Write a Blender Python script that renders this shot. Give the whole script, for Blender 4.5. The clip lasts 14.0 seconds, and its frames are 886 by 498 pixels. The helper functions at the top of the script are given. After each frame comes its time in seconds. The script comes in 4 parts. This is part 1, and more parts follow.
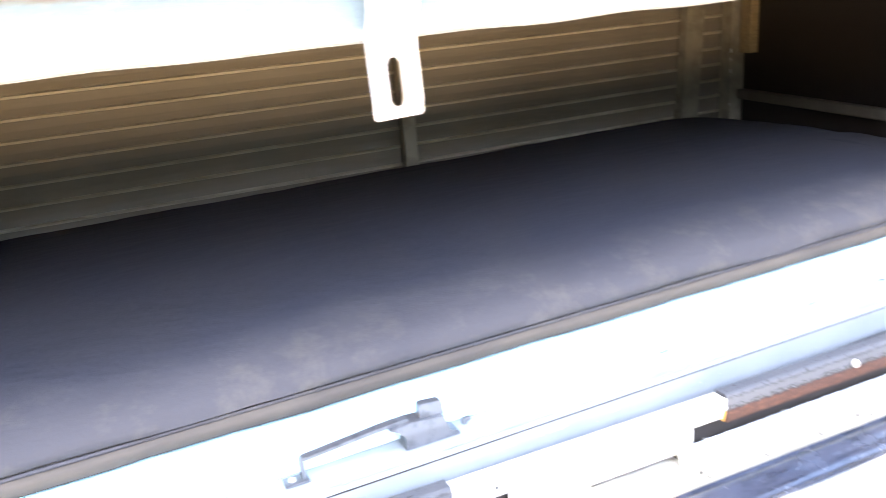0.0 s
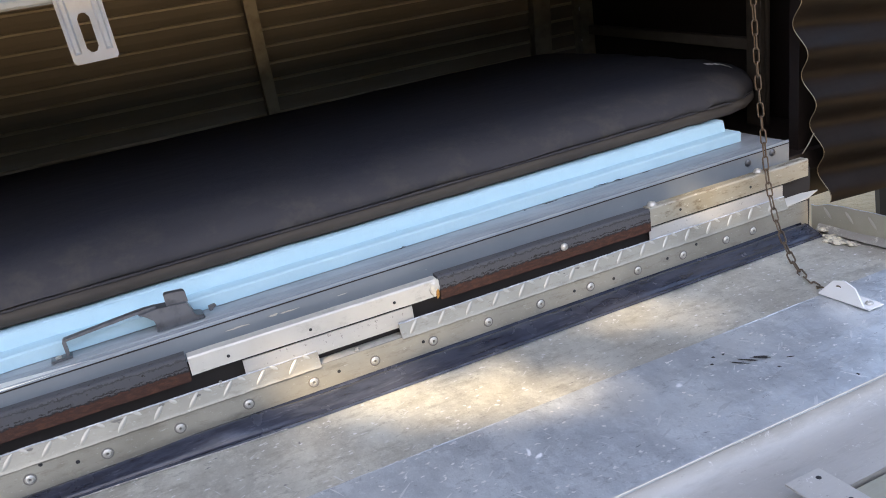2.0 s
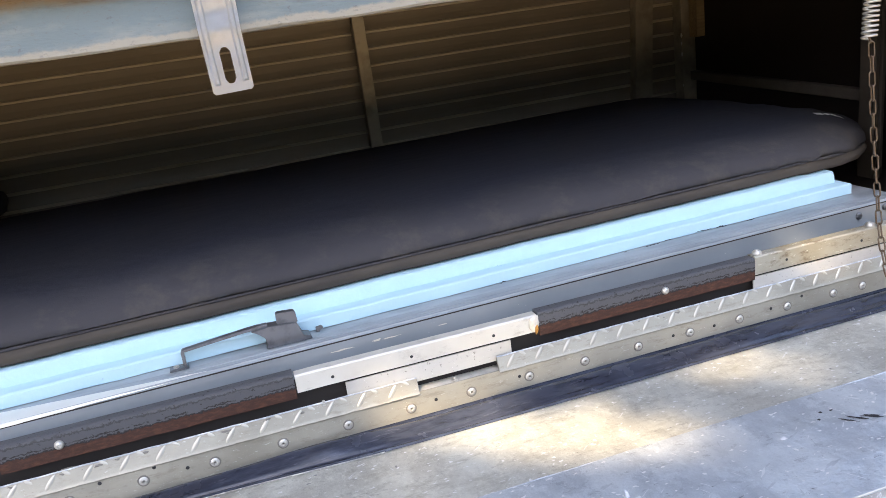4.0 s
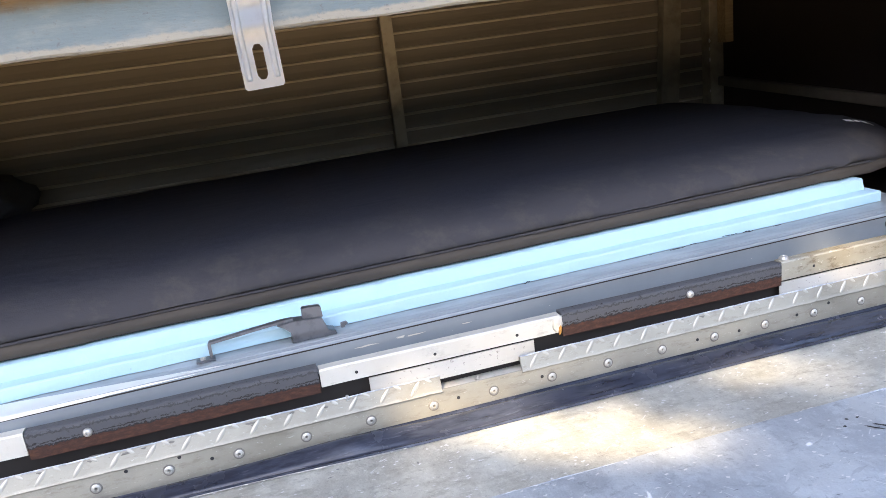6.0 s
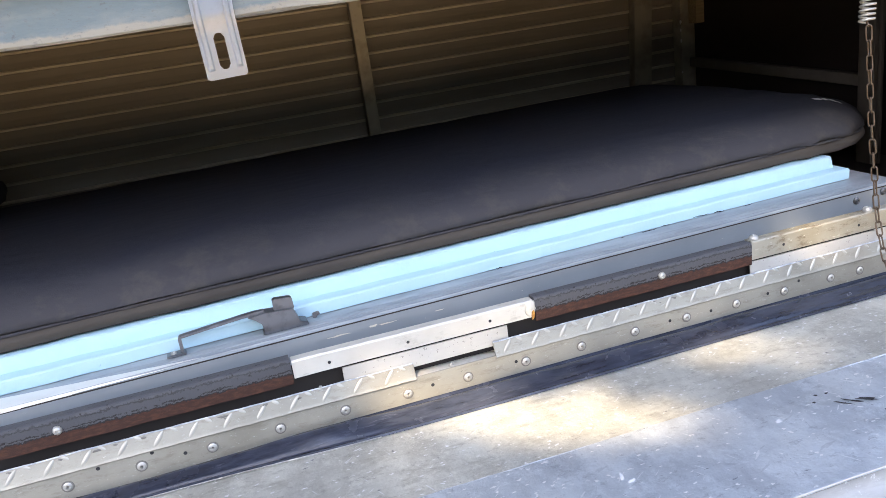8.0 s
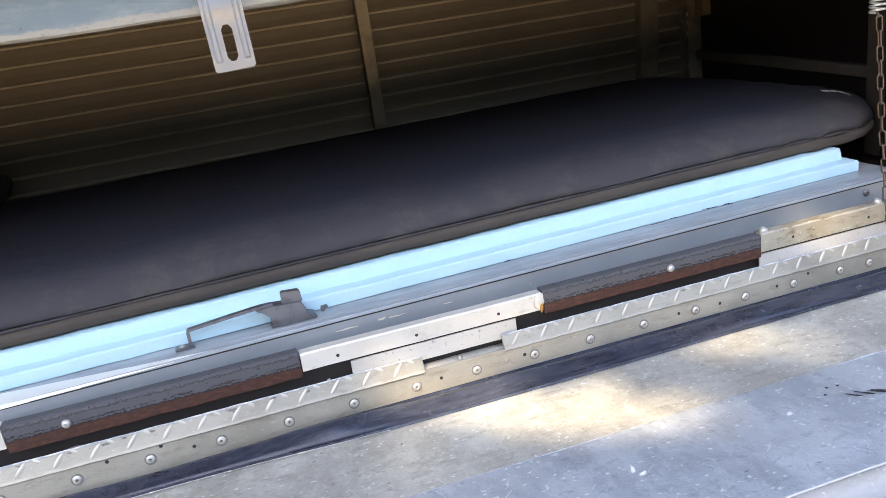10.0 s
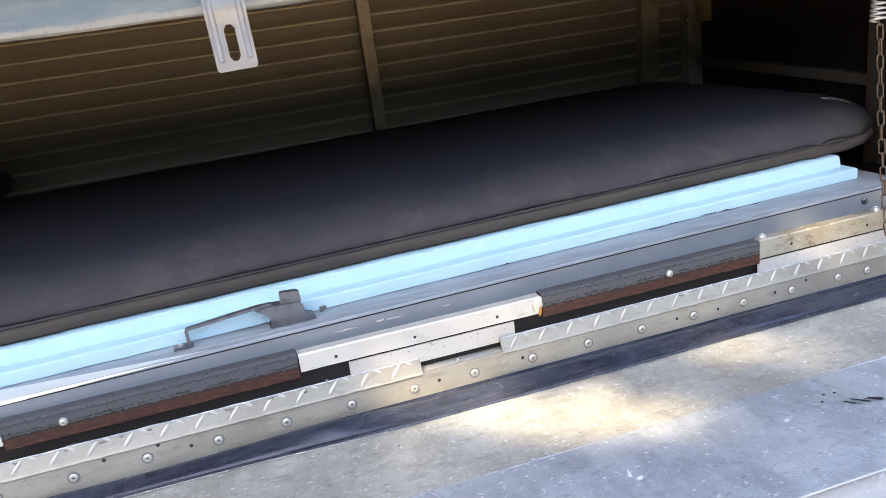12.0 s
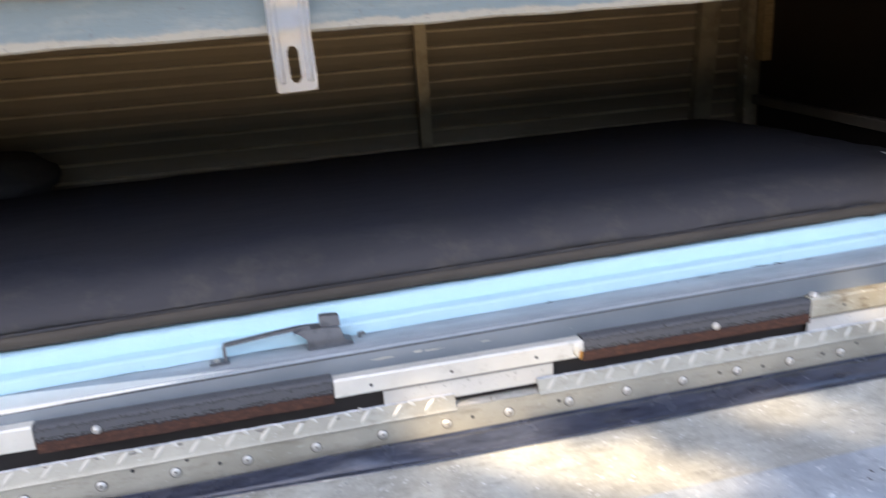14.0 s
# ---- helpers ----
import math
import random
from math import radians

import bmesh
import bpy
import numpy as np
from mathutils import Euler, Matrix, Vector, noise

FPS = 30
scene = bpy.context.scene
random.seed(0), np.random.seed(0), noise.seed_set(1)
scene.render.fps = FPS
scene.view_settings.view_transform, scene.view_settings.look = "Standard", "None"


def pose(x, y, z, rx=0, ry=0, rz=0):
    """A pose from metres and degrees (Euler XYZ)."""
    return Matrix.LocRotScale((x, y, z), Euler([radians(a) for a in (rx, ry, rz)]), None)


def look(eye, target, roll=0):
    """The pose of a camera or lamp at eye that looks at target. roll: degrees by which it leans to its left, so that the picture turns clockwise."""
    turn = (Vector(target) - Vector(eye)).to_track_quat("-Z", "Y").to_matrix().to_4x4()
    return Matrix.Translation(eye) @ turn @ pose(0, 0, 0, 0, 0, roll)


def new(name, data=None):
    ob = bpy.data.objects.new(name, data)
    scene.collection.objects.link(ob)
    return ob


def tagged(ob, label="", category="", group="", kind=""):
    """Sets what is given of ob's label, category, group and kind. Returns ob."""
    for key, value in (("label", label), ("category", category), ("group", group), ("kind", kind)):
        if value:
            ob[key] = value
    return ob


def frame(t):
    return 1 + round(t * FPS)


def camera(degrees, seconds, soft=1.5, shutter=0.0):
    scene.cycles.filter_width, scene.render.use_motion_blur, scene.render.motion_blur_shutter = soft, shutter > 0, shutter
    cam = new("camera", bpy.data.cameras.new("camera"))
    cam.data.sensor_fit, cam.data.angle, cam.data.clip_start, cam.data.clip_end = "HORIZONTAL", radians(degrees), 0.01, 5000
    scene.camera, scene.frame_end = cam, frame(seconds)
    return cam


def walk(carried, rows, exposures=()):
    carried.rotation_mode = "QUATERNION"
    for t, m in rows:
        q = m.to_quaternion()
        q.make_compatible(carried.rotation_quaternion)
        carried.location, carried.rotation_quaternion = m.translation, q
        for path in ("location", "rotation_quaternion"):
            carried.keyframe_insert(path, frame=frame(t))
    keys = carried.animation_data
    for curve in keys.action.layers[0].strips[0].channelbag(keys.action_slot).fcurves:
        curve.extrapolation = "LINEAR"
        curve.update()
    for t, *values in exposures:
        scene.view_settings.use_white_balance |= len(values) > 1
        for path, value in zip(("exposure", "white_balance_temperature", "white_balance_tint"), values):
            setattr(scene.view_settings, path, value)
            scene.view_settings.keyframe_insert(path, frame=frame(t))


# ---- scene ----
from mathutils.bvhtree import BVHTree
cam = camera(59.3, 14.0, soft=0.8, shutter=0.3)
PATH = [
    (0, (0.053, -0.028, 1.372), (0.767, 1.73, 0.741), -4.9),
    (0.3, (0.12, -0.096, 1.385), (0.94, 1.609, 0.736), -6.6),
    (0.5, (0.196, -0.17, 1.394), (1.041, 1.535, 0.779), -5.0),
    (0.6, (0.223, -0.212, 1.381), (1.058, 1.502, 0.776), -3.6),
    (0.8, (0.271, -0.264, 1.343), (1.015, 1.458, 0.648), -2.0),
    (1, (0.308, -0.304, 1.338), (0.961, 1.429, 0.584), -3.9),
    (1.5, (0.333, -0.389, 1.314), (1.052, 1.308, 0.537), -8.1),
    (2, (0.324, -0.394, 1.32), (0.984, 1.354, 0.607), -9.2),
    (2.5, (0.331, -0.398, 1.32), (0.987, 1.363, 0.636), -9.5),
    (3, (0.332, -0.401, 1.323), (0.998, 1.361, 0.65), -8.7),
    (3.5, (0.29, -0.403, 1.331), (0.828, 1.422, 0.715), -8.6),
    (6, (0.269, -0.41, 1.325), (0.719, 1.45, 0.744), -7.2),
    (6.5, (0.275, -0.412, 1.323), (0.738, 1.442, 0.73), -8.1),
    (7, (0.283, -0.411, 1.324), (0.773, 1.431, 0.718), -7.9),
    (9.5, (0.288, -0.41, 1.318), (0.763, 1.429, 0.693), -8.6),
    (10, (0.279, -0.405, 1.318), (0.756, 1.432, 0.689), -8.4),
    (10.5, (0.273, -0.411, 1.325), (0.735, 1.431, 0.697), -7.0),
    (11, (0.279, -0.407, 1.322), (0.734, 1.438, 0.697), -7.6),
    (11.5, (0.278, -0.404, 1.316), (0.748, 1.436, 0.689), -7.6),
    (12, (0.276, -0.405, 1.32), (0.76, 1.431, 0.694), -7.6),
    (12.5, (0.282, -0.405, 1.322), (0.769, 1.431, 0.697), -7.4),
    (13, (0.289, -0.402, 1.315), (0.787, 1.429, 0.683), -7.5),
    (13.5, (0.288, -0.399, 1.316), (0.8, 1.422, 0.667), -6.5),
    (13.8, (0.279, -0.394, 1.343), (0.787, 1.426, 0.686), -3.8),
    (14, (0.262, -0.371, 1.357), (0.679, 1.488, 0.752), -3.7),
]
EXPOSURES = [(t, stops, 7300 if t < 0.7 else 6950 if t < 1.8 else 7550 if t < 4 else 7350, 14) for t, stops in ((0.0, 4.65), (0.3, 4.45), (0.5, 3.85), (0.6, 3.4), (0.8, 3.0), (1.0, 2.77), (1.5, 2.24), (2.0, 2.13), (3.0, 2.18), (3.5, 2.38), (6.0, 2.68), (9.5, 2.55), (12.0, 2.54), (14.0, 2.49))]
walk(cam, [(t, look(eye, target, roll)) for t, eye, target, roll in PATH], EXPOSURES)


# ---- world, sun and exposure ----
world = bpy.data.worlds.new("sky_world")
scene.world = world
world.use_nodes = True
wn = world.node_tree.nodes
sky = wn.new("ShaderNodeTexSky")
sky.sky_type, sky.sun_disc = "NISHITA", False
SUN_FROM = Vector((-0.45, -0.60, 0.80)).normalized()
sky.sun_elevation = math.asin(SUN_FROM.z)
sky.sun_rotation = math.atan2(SUN_FROM.x, SUN_FROM.y)
world.node_tree.links.new(sky.outputs[0], wn["Background"].inputs[0])
wn["Background"].inputs[1].default_value = 0.15
sun = new("sun", bpy.data.lights.new("sun", "SUN"))
sun.data.energy, sun.data.angle, sun.data.color = 3.8, radians(0.53), (1.0, 0.86, 0.64)
sun.matrix_world = look(SUN_FROM * 20, (0, 0, 0))


# ---- materials ----
class Mat:
    """A node material with a principled shader and shortcuts for noise-driven variation."""

    def __init__(self, name, base, rough=0.5, metal=0.0, spec=0.5):
        self.m = bpy.data.materials.new(name)
        self.m.use_nodes = True
        self.t = self.m.node_tree
        self.b = self.t.nodes["Principled BSDF"]
        self.b.inputs["Base Color"].default_value = (*base, 1)
        self.b.inputs["Roughness"].default_value = rough
        self.b.inputs["Metallic"].default_value = metal
        self.b.inputs["Specular IOR Level"].default_value = spec
        self.co = self.node("ShaderNodeTexCoord").outputs["Object"]
        self.colour = None
        self.base = base

    def node(self, kind, **values):
        n = self.t.nodes.new(kind)
        for key, value in values.items():
            n.inputs[key.replace("_", " ")].default_value = value
        return n

    def link(self, a, b):
        self.t.links.new(a, b)

    def noise(self, scale, detail=4.0, stretch=None, rough=0.55):
        n = self.node("ShaderNodeTexNoise", Scale=scale, Detail=detail, Roughness=rough)
        if stretch:
            mp = self.node("ShaderNodeMapping", Scale=stretch)
            self.link(self.co, mp.inputs[0])
            self.link(mp.outputs[0], n.inputs["Vector"])
        else:
            self.link(self.co, n.inputs["Vector"])
        return n.outputs["Fac"]

    def ramp(self, fac, lo, hi, a=0.0, b=1.0):
        n = self.node("ShaderNodeMapRange", From_Min=lo, From_Max=hi, To_Min=a, To_Max=b)
        self.link(fac, n.inputs["Value"])
        return n.outputs["Result"]

    def mul(self, a, b):
        n = self.t.nodes.new("ShaderNodeMath")
        n.operation = "MULTIPLY"
        self.link(a, n.inputs[0])
        self.link(b, n.inputs[1])
        return n.outputs[0]

    def tint(self, fac, colour):
        """Lay a colour over what is there, by fac."""
        n = self.t.nodes.new("ShaderNodeMix")
        n.data_type = "RGBA"
        self.link(fac, n.inputs[0])
        if self.colour is None:
            n.inputs[6].default_value = (*self.base, 1)
        else:
            self.link(self.colour, n.inputs[6])
        n.inputs[7].default_value = (*colour, 1)
        self.colour = n.outputs[2]
        self.link(self.colour, self.b.inputs["Base Color"])
        return self

    def rough(self, fac, lo, hi):
        self.link(self.ramp(fac, 0.25, 0.75, lo, hi), self.b.inputs["Roughness"])
        return self

    def bump(self, fac, depth, strength=1.0):
        n = self.node("ShaderNodeBump", Strength=strength, Distance=depth)
        self.link(fac, n.inputs["Height"])
        if self.b.inputs["Normal"].is_linked:
            self.link(self.b.inputs["Normal"].links[0].from_socket, n.inputs["Normal"])
        self.link(n.outputs[0], self.b.inputs["Normal"])
        return self

    def vary(self, amount):
        """Each object a little lighter or darker."""
        info = self.t.nodes.new("ShaderNodeObjectInfo")
        self.tint(self.ramp(info.outputs["Random"], 0, 1, 0, amount), tuple(c * 0.55 for c in self.base))
        return self

    def axis(self, n):
        s = self.t.nodes.new("ShaderNodeSeparateXYZ")
        self.link(self.co, s.inputs[0])
        return s.outputs[n]


def sheet_metal(name, base, rough_lo, rough_hi, metal, stain, stretch=(1, 6, 6)):
    m = Mat(name, base, 0.4, metal)
    big, grain, fine = m.noise(7, 5), m.noise(60, 4, stretch), m.noise(420, 2)
    m.tint(m.ramp(big, 0.42, 0.72, 0, 0.75), stain)
    m.tint(m.ramp(fine, 0.70, 0.78, 0, 0.6), tuple(min(1, c * 1.7 + 0.1) for c in base))
    m.rough(grain, rough_lo, rough_hi)
    m.bump(fine, 0.0004, 0.35)
    return m


def worn_sheet(name, base, stain, dark, white=1.0):
    """Old aluminium: clouded, scratched in many directions, flecked with white."""
    m = sheet_metal(name, base, 0.26, 0.52, 0.55, stain)

    def fleck(scale, radius, share, colour, turn, amount):
        v = m.t.nodes.new("ShaderNodeTexVoronoi")
        v.inputs["Scale"].default_value = scale
        mp = m.node("ShaderNodeMapping", Scale=(1.0, 1.7, 1.0), Rotation=(0, 0, turn), Location=(turn * 3, turn, 0))
        warp = m.t.nodes.new("ShaderNodeVectorMath")
        warp.operation = "MULTIPLY_ADD"
        soft = m.node("ShaderNodeTexNoise", Scale=scale * 1.7, Detail=3.0)
        m.link(m.co, soft.inputs["Vector"])
        m.link(soft.outputs["Color"], warp.inputs[0])
        warp.inputs[1].default_value = (0.9 / scale, 0.9 / scale, 0)
        m.link(m.co, warp.inputs[2])
        m.link(warp.outputs[0], mp.inputs[0])
        m.link(mp.outputs[0], v.inputs["Vector"])
        sp = m.t.nodes.new("ShaderNodeSeparateColor")
        m.link(v.outputs["Color"], sp.inputs[0])
        m.tint(m.mul(m.ramp(v.outputs["Distance"], radius, radius * 0.6, 0, amount), m.ramp(sp.outputs[0], 1 - share, 1 - share + 0.02)), colour)

    def scratch(scale, ratio, turn, lo, colour, amount):
        mp = m.node("ShaderNodeMapping", Scale=(ratio, 1.0, 1.0), Rotation=(0, 0, turn))
        mp.vector_type = "TEXTURE"
        m.link(m.co, mp.inputs[0])
        n = m.node("ShaderNodeTexNoise", Scale=scale, Detail=2.0, Roughness=0.5)
        m.link(mp.outputs[0], n.inputs["Vector"])
        m.tint(m.ramp(n.outputs["Fac"], lo, lo + 0.03, 0, amount), colour)

    m.tint(m.ramp(m.noise(9, 8, (1.0, 0.5, 1), 0.75), 0.44, 0.60, 0, 0.55), dark)
    m.tint(m.ramp(m.noise(26, 8, (1, 0.7, 1), 0.8), 0.52, 0.60, 0, 0.4), tuple(min(0.9, c * 1.18) for c in base))
    m.tint(m.ramp(m.noise(40, 7, (0.8, 1.4, 1), 0.8), 0.57, 0.62, 0, 0.4), tuple(c * 0.7 for c in dark))
    for turn, scale, lo in ((0.35, 110, 0.70), (1.25, 130, 0.70), (2.6, 120, 0.70)):
        scratch(scale, 6, turn, lo, tuple(c * 0.8 for c in dark), 0.28)
    for turn, scale, lo in ((0.7, 130, 0.70), (2.0, 150, 0.70)):
        scratch(scale, 6, turn, lo, (0.86, 0.87, 0.88), 0.6)
    m.tint(m.ramp(m.noise(55, 6, (1, 1.8, 1), 0.8), 0.62, 0.68, 0, 0.55), (0.85, 0.86, 0.87))
    fleck(46, 0.20, 0.13 * white, (0.92, 0.92, 0.92), 0.5, 0.9)
    fleck(95, 0.32, 0.15 * white, (0.92, 0.92, 0.92), 1.3, 0.9)
    fleck(60, 0.20, 0.03, (0.10, 0.11, 0.14), 2.1, 0.7)
    m.bump(m.noise(70, 5, None, 0.65), 0.0035, 0.6)
    m.bump(m.noise(5, 3), 0.004, 0.25)
    return m


table_m = worn_sheet("worn_aluminium_sheet", (0.64, 0.685, 0.715), (0.46, 0.50, 0.54), (0.34, 0.38, 0.43))
# the last value adds white flecks that stand in for sun glints
inner_m = worn_sheet("dirty_aluminium_sheet", (0.70, 0.695, 0.63), (0.54, 0.53, 0.475), (0.40, 0.385, 0.345), 1.4)
inner_m.tint(inner_m.ramp(inner_m.noise(24, 8, (0.6, 1.5, 1), 0.78), 0.50, 0.64, 0, 0.6), (0.37, 0.35, 0.29))
inner_m.tint(inner_m.ramp(inner_m.noise(48, 7, (0.8, 1.3, 1), 0.8), 0.59, 0.66, 0, 0.5), (0.26, 0.245, 0.21))
# bright specks painted in for the sparkle of sun on rough metal
inner_m.tint(inner_m.ramp(inner_m.noise(90, 6, (0.7, 1.4, 1), 0.8), 0.60, 0.66, 0, 0.7), (0.87, 0.87, 0.83))
tread_m = sheet_metal("tread_plate", (0.41, 0.385, 0.32), 0.34, 0.56, 0.45, (0.26, 0.24, 0.195))
tread_m.tint(tread_m.ramp(tread_m.noise(38, 6, (0.6, 2, 2), 0.75), 0.54, 0.66, 0, 0.6), (0.24, 0.215, 0.17))
tread_m.tint(tread_m.ramp(tread_m.noise(85, 6, (1, 2, 2), 0.8), 0.64, 0.69, 0, 0.7), (0.13, 0.115, 0.095))
tread_m.tint(tread_m.ramp(tread_m.noise(110, 5, (0.7, 2, 2), 0.8), 0.62, 0.68, 0, 0.7), (0.62, 0.60, 0.54))
bar_m = sheet_metal("worn_tread_bar", (0.52, 0.495, 0.43), 0.32, 0.46, 0.5, (0.40, 0.38, 0.32))
alu_m = sheet_metal("bare_aluminium", (0.70, 0.67, 0.595), 0.35, 0.6, 0.3, (0.54, 0.505, 0.435))
alu_m.tint(alu_m.ramp(alu_m.noise(17, 7, (1, 2, 2), 0.75), 0.55, 0.68, 0, 0.6), (0.40, 0.37, 0.31))
alu_m.tint(alu_m.ramp(alu_m.noise(130, 5, (0.5, 2, 2), 0.75), 0.65, 0.70, 0, 0.6), (0.25, 0.235, 0.20))
alu_old_m = sheet_metal("grimy_aluminium", (0.42, 0.395, 0.32), 0.4, 0.65, 0.3, (0.26, 0.22, 0.14))
alu_old_m.tint(alu_old_m.ramp(alu_old_m.noise(22, 7, (1, 3, 3), 0.75), 0.52, 0.62, 0, 0.85), (0.17, 0.13, 0.08))
alu_old_m.tint(alu_old_m.ramp(alu_old_m.noise(45, 6, (1, 3, 3), 0.75), 0.60, 0.66, 0, 0.8), (0.75, 0.72, 0.6))
# bare worn metal, its colour whitened to carry the sun's reflection
rubbed_m = sheet_metal("sun_whitened_aluminium", (0.90, 0.875, 0.81), 0.28, 0.42, 0.35, (0.80, 0.77, 0.70))
speck_m = sheet_metal("speckled_aluminium", (0.60, 0.585, 0.545), 0.35, 0.6, 0.35, (0.45, 0.435, 0.40))
speck_m.tint(speck_m.ramp(speck_m.noise(190, 3, None, 0.7), 0.64, 0.68, 0, 0.8), (0.22, 0.21, 0.19))
seam_m = sheet_metal("bright_cut_edge", (0.76, 0.77, 0.78), 0.3, 0.5, 0.4, (0.6, 0.61, 0.63))
seam_m.tint(seam_m.ramp(seam_m.noise(34, 6, None, 0.75), 0.40, 0.56, 0, 0.95), (0.36, 0.39, 0.43))
zinc_m = sheet_metal("zinc_plated_steel", (0.72, 0.76, 0.82), 0.25, 0.42, 0.85, (0.6, 0.64, 0.7))
strap_m = Mat("bright_zinc", (0.80, 0.85, 0.91), 0.3, 0.55)
strap_m.rough(strap_m.noise(40, 3), 0.26, 0.38)
strap_m.tint(strap_m.ramp(strap_m.noise(30, 6, None, 0.7), 0.5, 0.65, 0, 0.4), (0.66, 0.69, 0.72))
rivet_m = sheet_metal("rivet_aluminium", (0.60, 0.58, 0.53), 0.3, 0.5, 0.6, (0.3, 0.28, 0.25))
sill_m = Mat("grey_painted_sill", (0.25, 0.285, 0.31), 0.42, 0.2)
sill_m.tint(sill_m.ramp(sill_m.noise(9, 5), 0.4, 0.7, 0, 0.6), (0.31, 0.34, 0.36))
sill_m.tint(sill_m.ramp(sill_m.noise(40, 5, (1, 3, 3), 0.7), 0.66, 0.7, 0, 0.85), (0.68, 0.66, 0.62))
sill_m.rough(sill_m.noise(50, 3, (1, 8, 8)), 0.33, 0.55)
ledge_m = Mat("grey_sill_top", (0.40, 0.43, 0.45), 0.4, 0.3)
ledge_m.tint(ledge_m.ramp(ledge_m.noise(8, 5, (1, 4, 1)), 0.4, 0.7, 0, 0.7), (0.24, 0.265, 0.29))
ledge_m.rough(ledge_m.noise(40, 4, (1, 8, 1)), 0.3, 0.5)
foam_m = Mat("light_blue_foam", (0.47, 0.70, 0.795), 0.75, 0, 0.3)
foam_m.tint(foam_m.ramp(foam_m.noise(14, 5, (1, 5, 5)), 0.45, 0.75, 0, 0.5), (0.53, 0.76, 0.85))
foam_m.tint(foam_m.ramp(foam_m.noise(30, 5, None, 0.7), 0.70, 0.74, 0, 0.6), (0.2, 0.34, 0.42))
foam_m.bump(foam_m.noise(160, 3), 0.0012, 0.4)
cloth_m = Mat("dark_mattress_cloth", (0.030, 0.032, 0.043), 0.7, 0, 0.12)
cloth_m.tint(cloth_m.ramp(cloth_m.noise(6, 4), 0.4, 0.66, 0, 0.5), (0.038, 0.037, 0.041))
# lighter tint towards the front edge, standing in for light bounced onto it
front_light = cloth_m.t.nodes.new("ShaderNodeMath")
front_light.operation = "ADD"
cloth_m.link(cloth_m.axis(1), front_light.inputs[0])
cloth_m.link(cloth_m.ramp(cloth_m.noise(5, 6, (1, 1.6, 1), 0.6), 0.25, 0.75, -0.045, 0.045), front_light.inputs[1])
cloth_m.tint(cloth_m.ramp(front_light.outputs[0], 0.125, 0.015, 0, 0.65), (0.069, 0.066, 0.069))
cloth_m.tint(cloth_m.mul(cloth_m.ramp(front_light.outputs[0], 0.11, 0.03), cloth_m.ramp(cloth_m.noise(16, 6, (1, 1, 1), 0.7), 0.5, 0.66, 0, 0.35)), (0.105, 0.094, 0.080))
cloth_m.bump(cloth_m.noise(9, 4, (1, 2.4, 2)), 0.012, 0.3)
cloth_m.bump(cloth_m.noise(500, 2), 0.0006, 0.4)
# lighter brown for the lower band paints in light bounced from the ground
bounce_band_m = Mat("mattress_band_bounce", (0.082, 0.071, 0.060), 0.75, 0, 0.15)
bounce_band_m.tint(bounce_band_m.ramp(bounce_band_m.noise(8, 5, (1, 2, 4)), 0.4, 0.7, 0, 0.7), (0.055, 0.049, 0.046))
bounce_band_m.bump(bounce_band_m.noise(400, 2), 0.0006, 0.4)
rust_m = Mat("rusty_angle_iron", (0.05, 0.019, 0.012), 0.75, 0.1)
rust_m.tint(rust_m.ramp(rust_m.noise(70, 6, (1, 3, 3), 0.7), 0.45, 0.68, 0, 0.9), (0.105, 0.04, 0.02))
edge = rust_m.t.nodes.new("ShaderNodeMath")
edge.operation = "ADD"
rust_m.link(rust_m.axis(2), edge.inputs[0])
rust_m.link(rust_m.ramp(rust_m.noise(110, 5, (1, 1, 1), 0.75), 0.3, 0.7, -0.0032, 0.0032), edge.inputs[1])
rust_m.tint(rust_m.ramp(edge.outputs[0], 0.0155, 0.017, 0, 1), (0.018, 0.017, 0.018))
rust_m.tint(rust_m.ramp(edge.outputs[0], 0.018, 0.019, 0, 1), (0.085, 0.087, 0.094))
pits = rust_m.mul(rust_m.ramp(rust_m.noise(150, 4, (1, 1, 1), 0.7), 0.62, 0.66), rust_m.ramp(edge.outputs[0], 0.018, 0.02))
rust_m.tint(pits, (0.03, 0.026, 0.025))
rust_m.tint(rust_m.mul(rust_m.ramp(edge.outputs[0], 0.0325, 0.0335), rust_m.ramp(edge.outputs[0], 0.0360, 0.0350, 0, 0.65)), (0.03, 0.027, 0.027))
dashes = rust_m.mul(rust_m.mul(rust_m.ramp(edge.outputs[0], 0.0205, 0.0212), rust_m.ramp(edge.outputs[0], 0.0232, 0.0224)), rust_m.ramp(rust_m.noise(60, 3, (1, 0.2, 0.2), 0.6), 0.42, 0.48))
rust_m.tint(dashes, (0.022, 0.019, 0.019))
rust_m.bump(rust_m.noise(220, 4), 0.0015, 0.6)
rubber_m = Mat("black_rubber_strip", (0.036, 0.042, 0.062), 0.26, 0, 0.7)
rubber_m.tint(rubber_m.ramp(rubber_m.noise(9, 6, (1, 5, 5), 0.7), 0.46, 0.62, 0, 0.8), (0.011, 0.013, 0.022))
# pale blue streaks painted in as sky highlights on the rubber
rubber_m.tint(rubber_m.ramp(rubber_m.noise(26, 6, (0.6, 3, 3), 0.75), 0.58, 0.68, 0, 0.6), (0.085, 0.095, 0.125))
rubber_m.rough(rubber_m.noise(22, 4), 0.10, 0.34)
rubber_m.bump(rubber_m.noise(12, 3, (1, 0.4, 1)), 0.006, 0.6)
frame_m = sheet_metal("dull_frame_metal", (0.46, 0.445, 0.42), 0.46, 0.66, 0.3, (0.40, 0.39, 0.375))
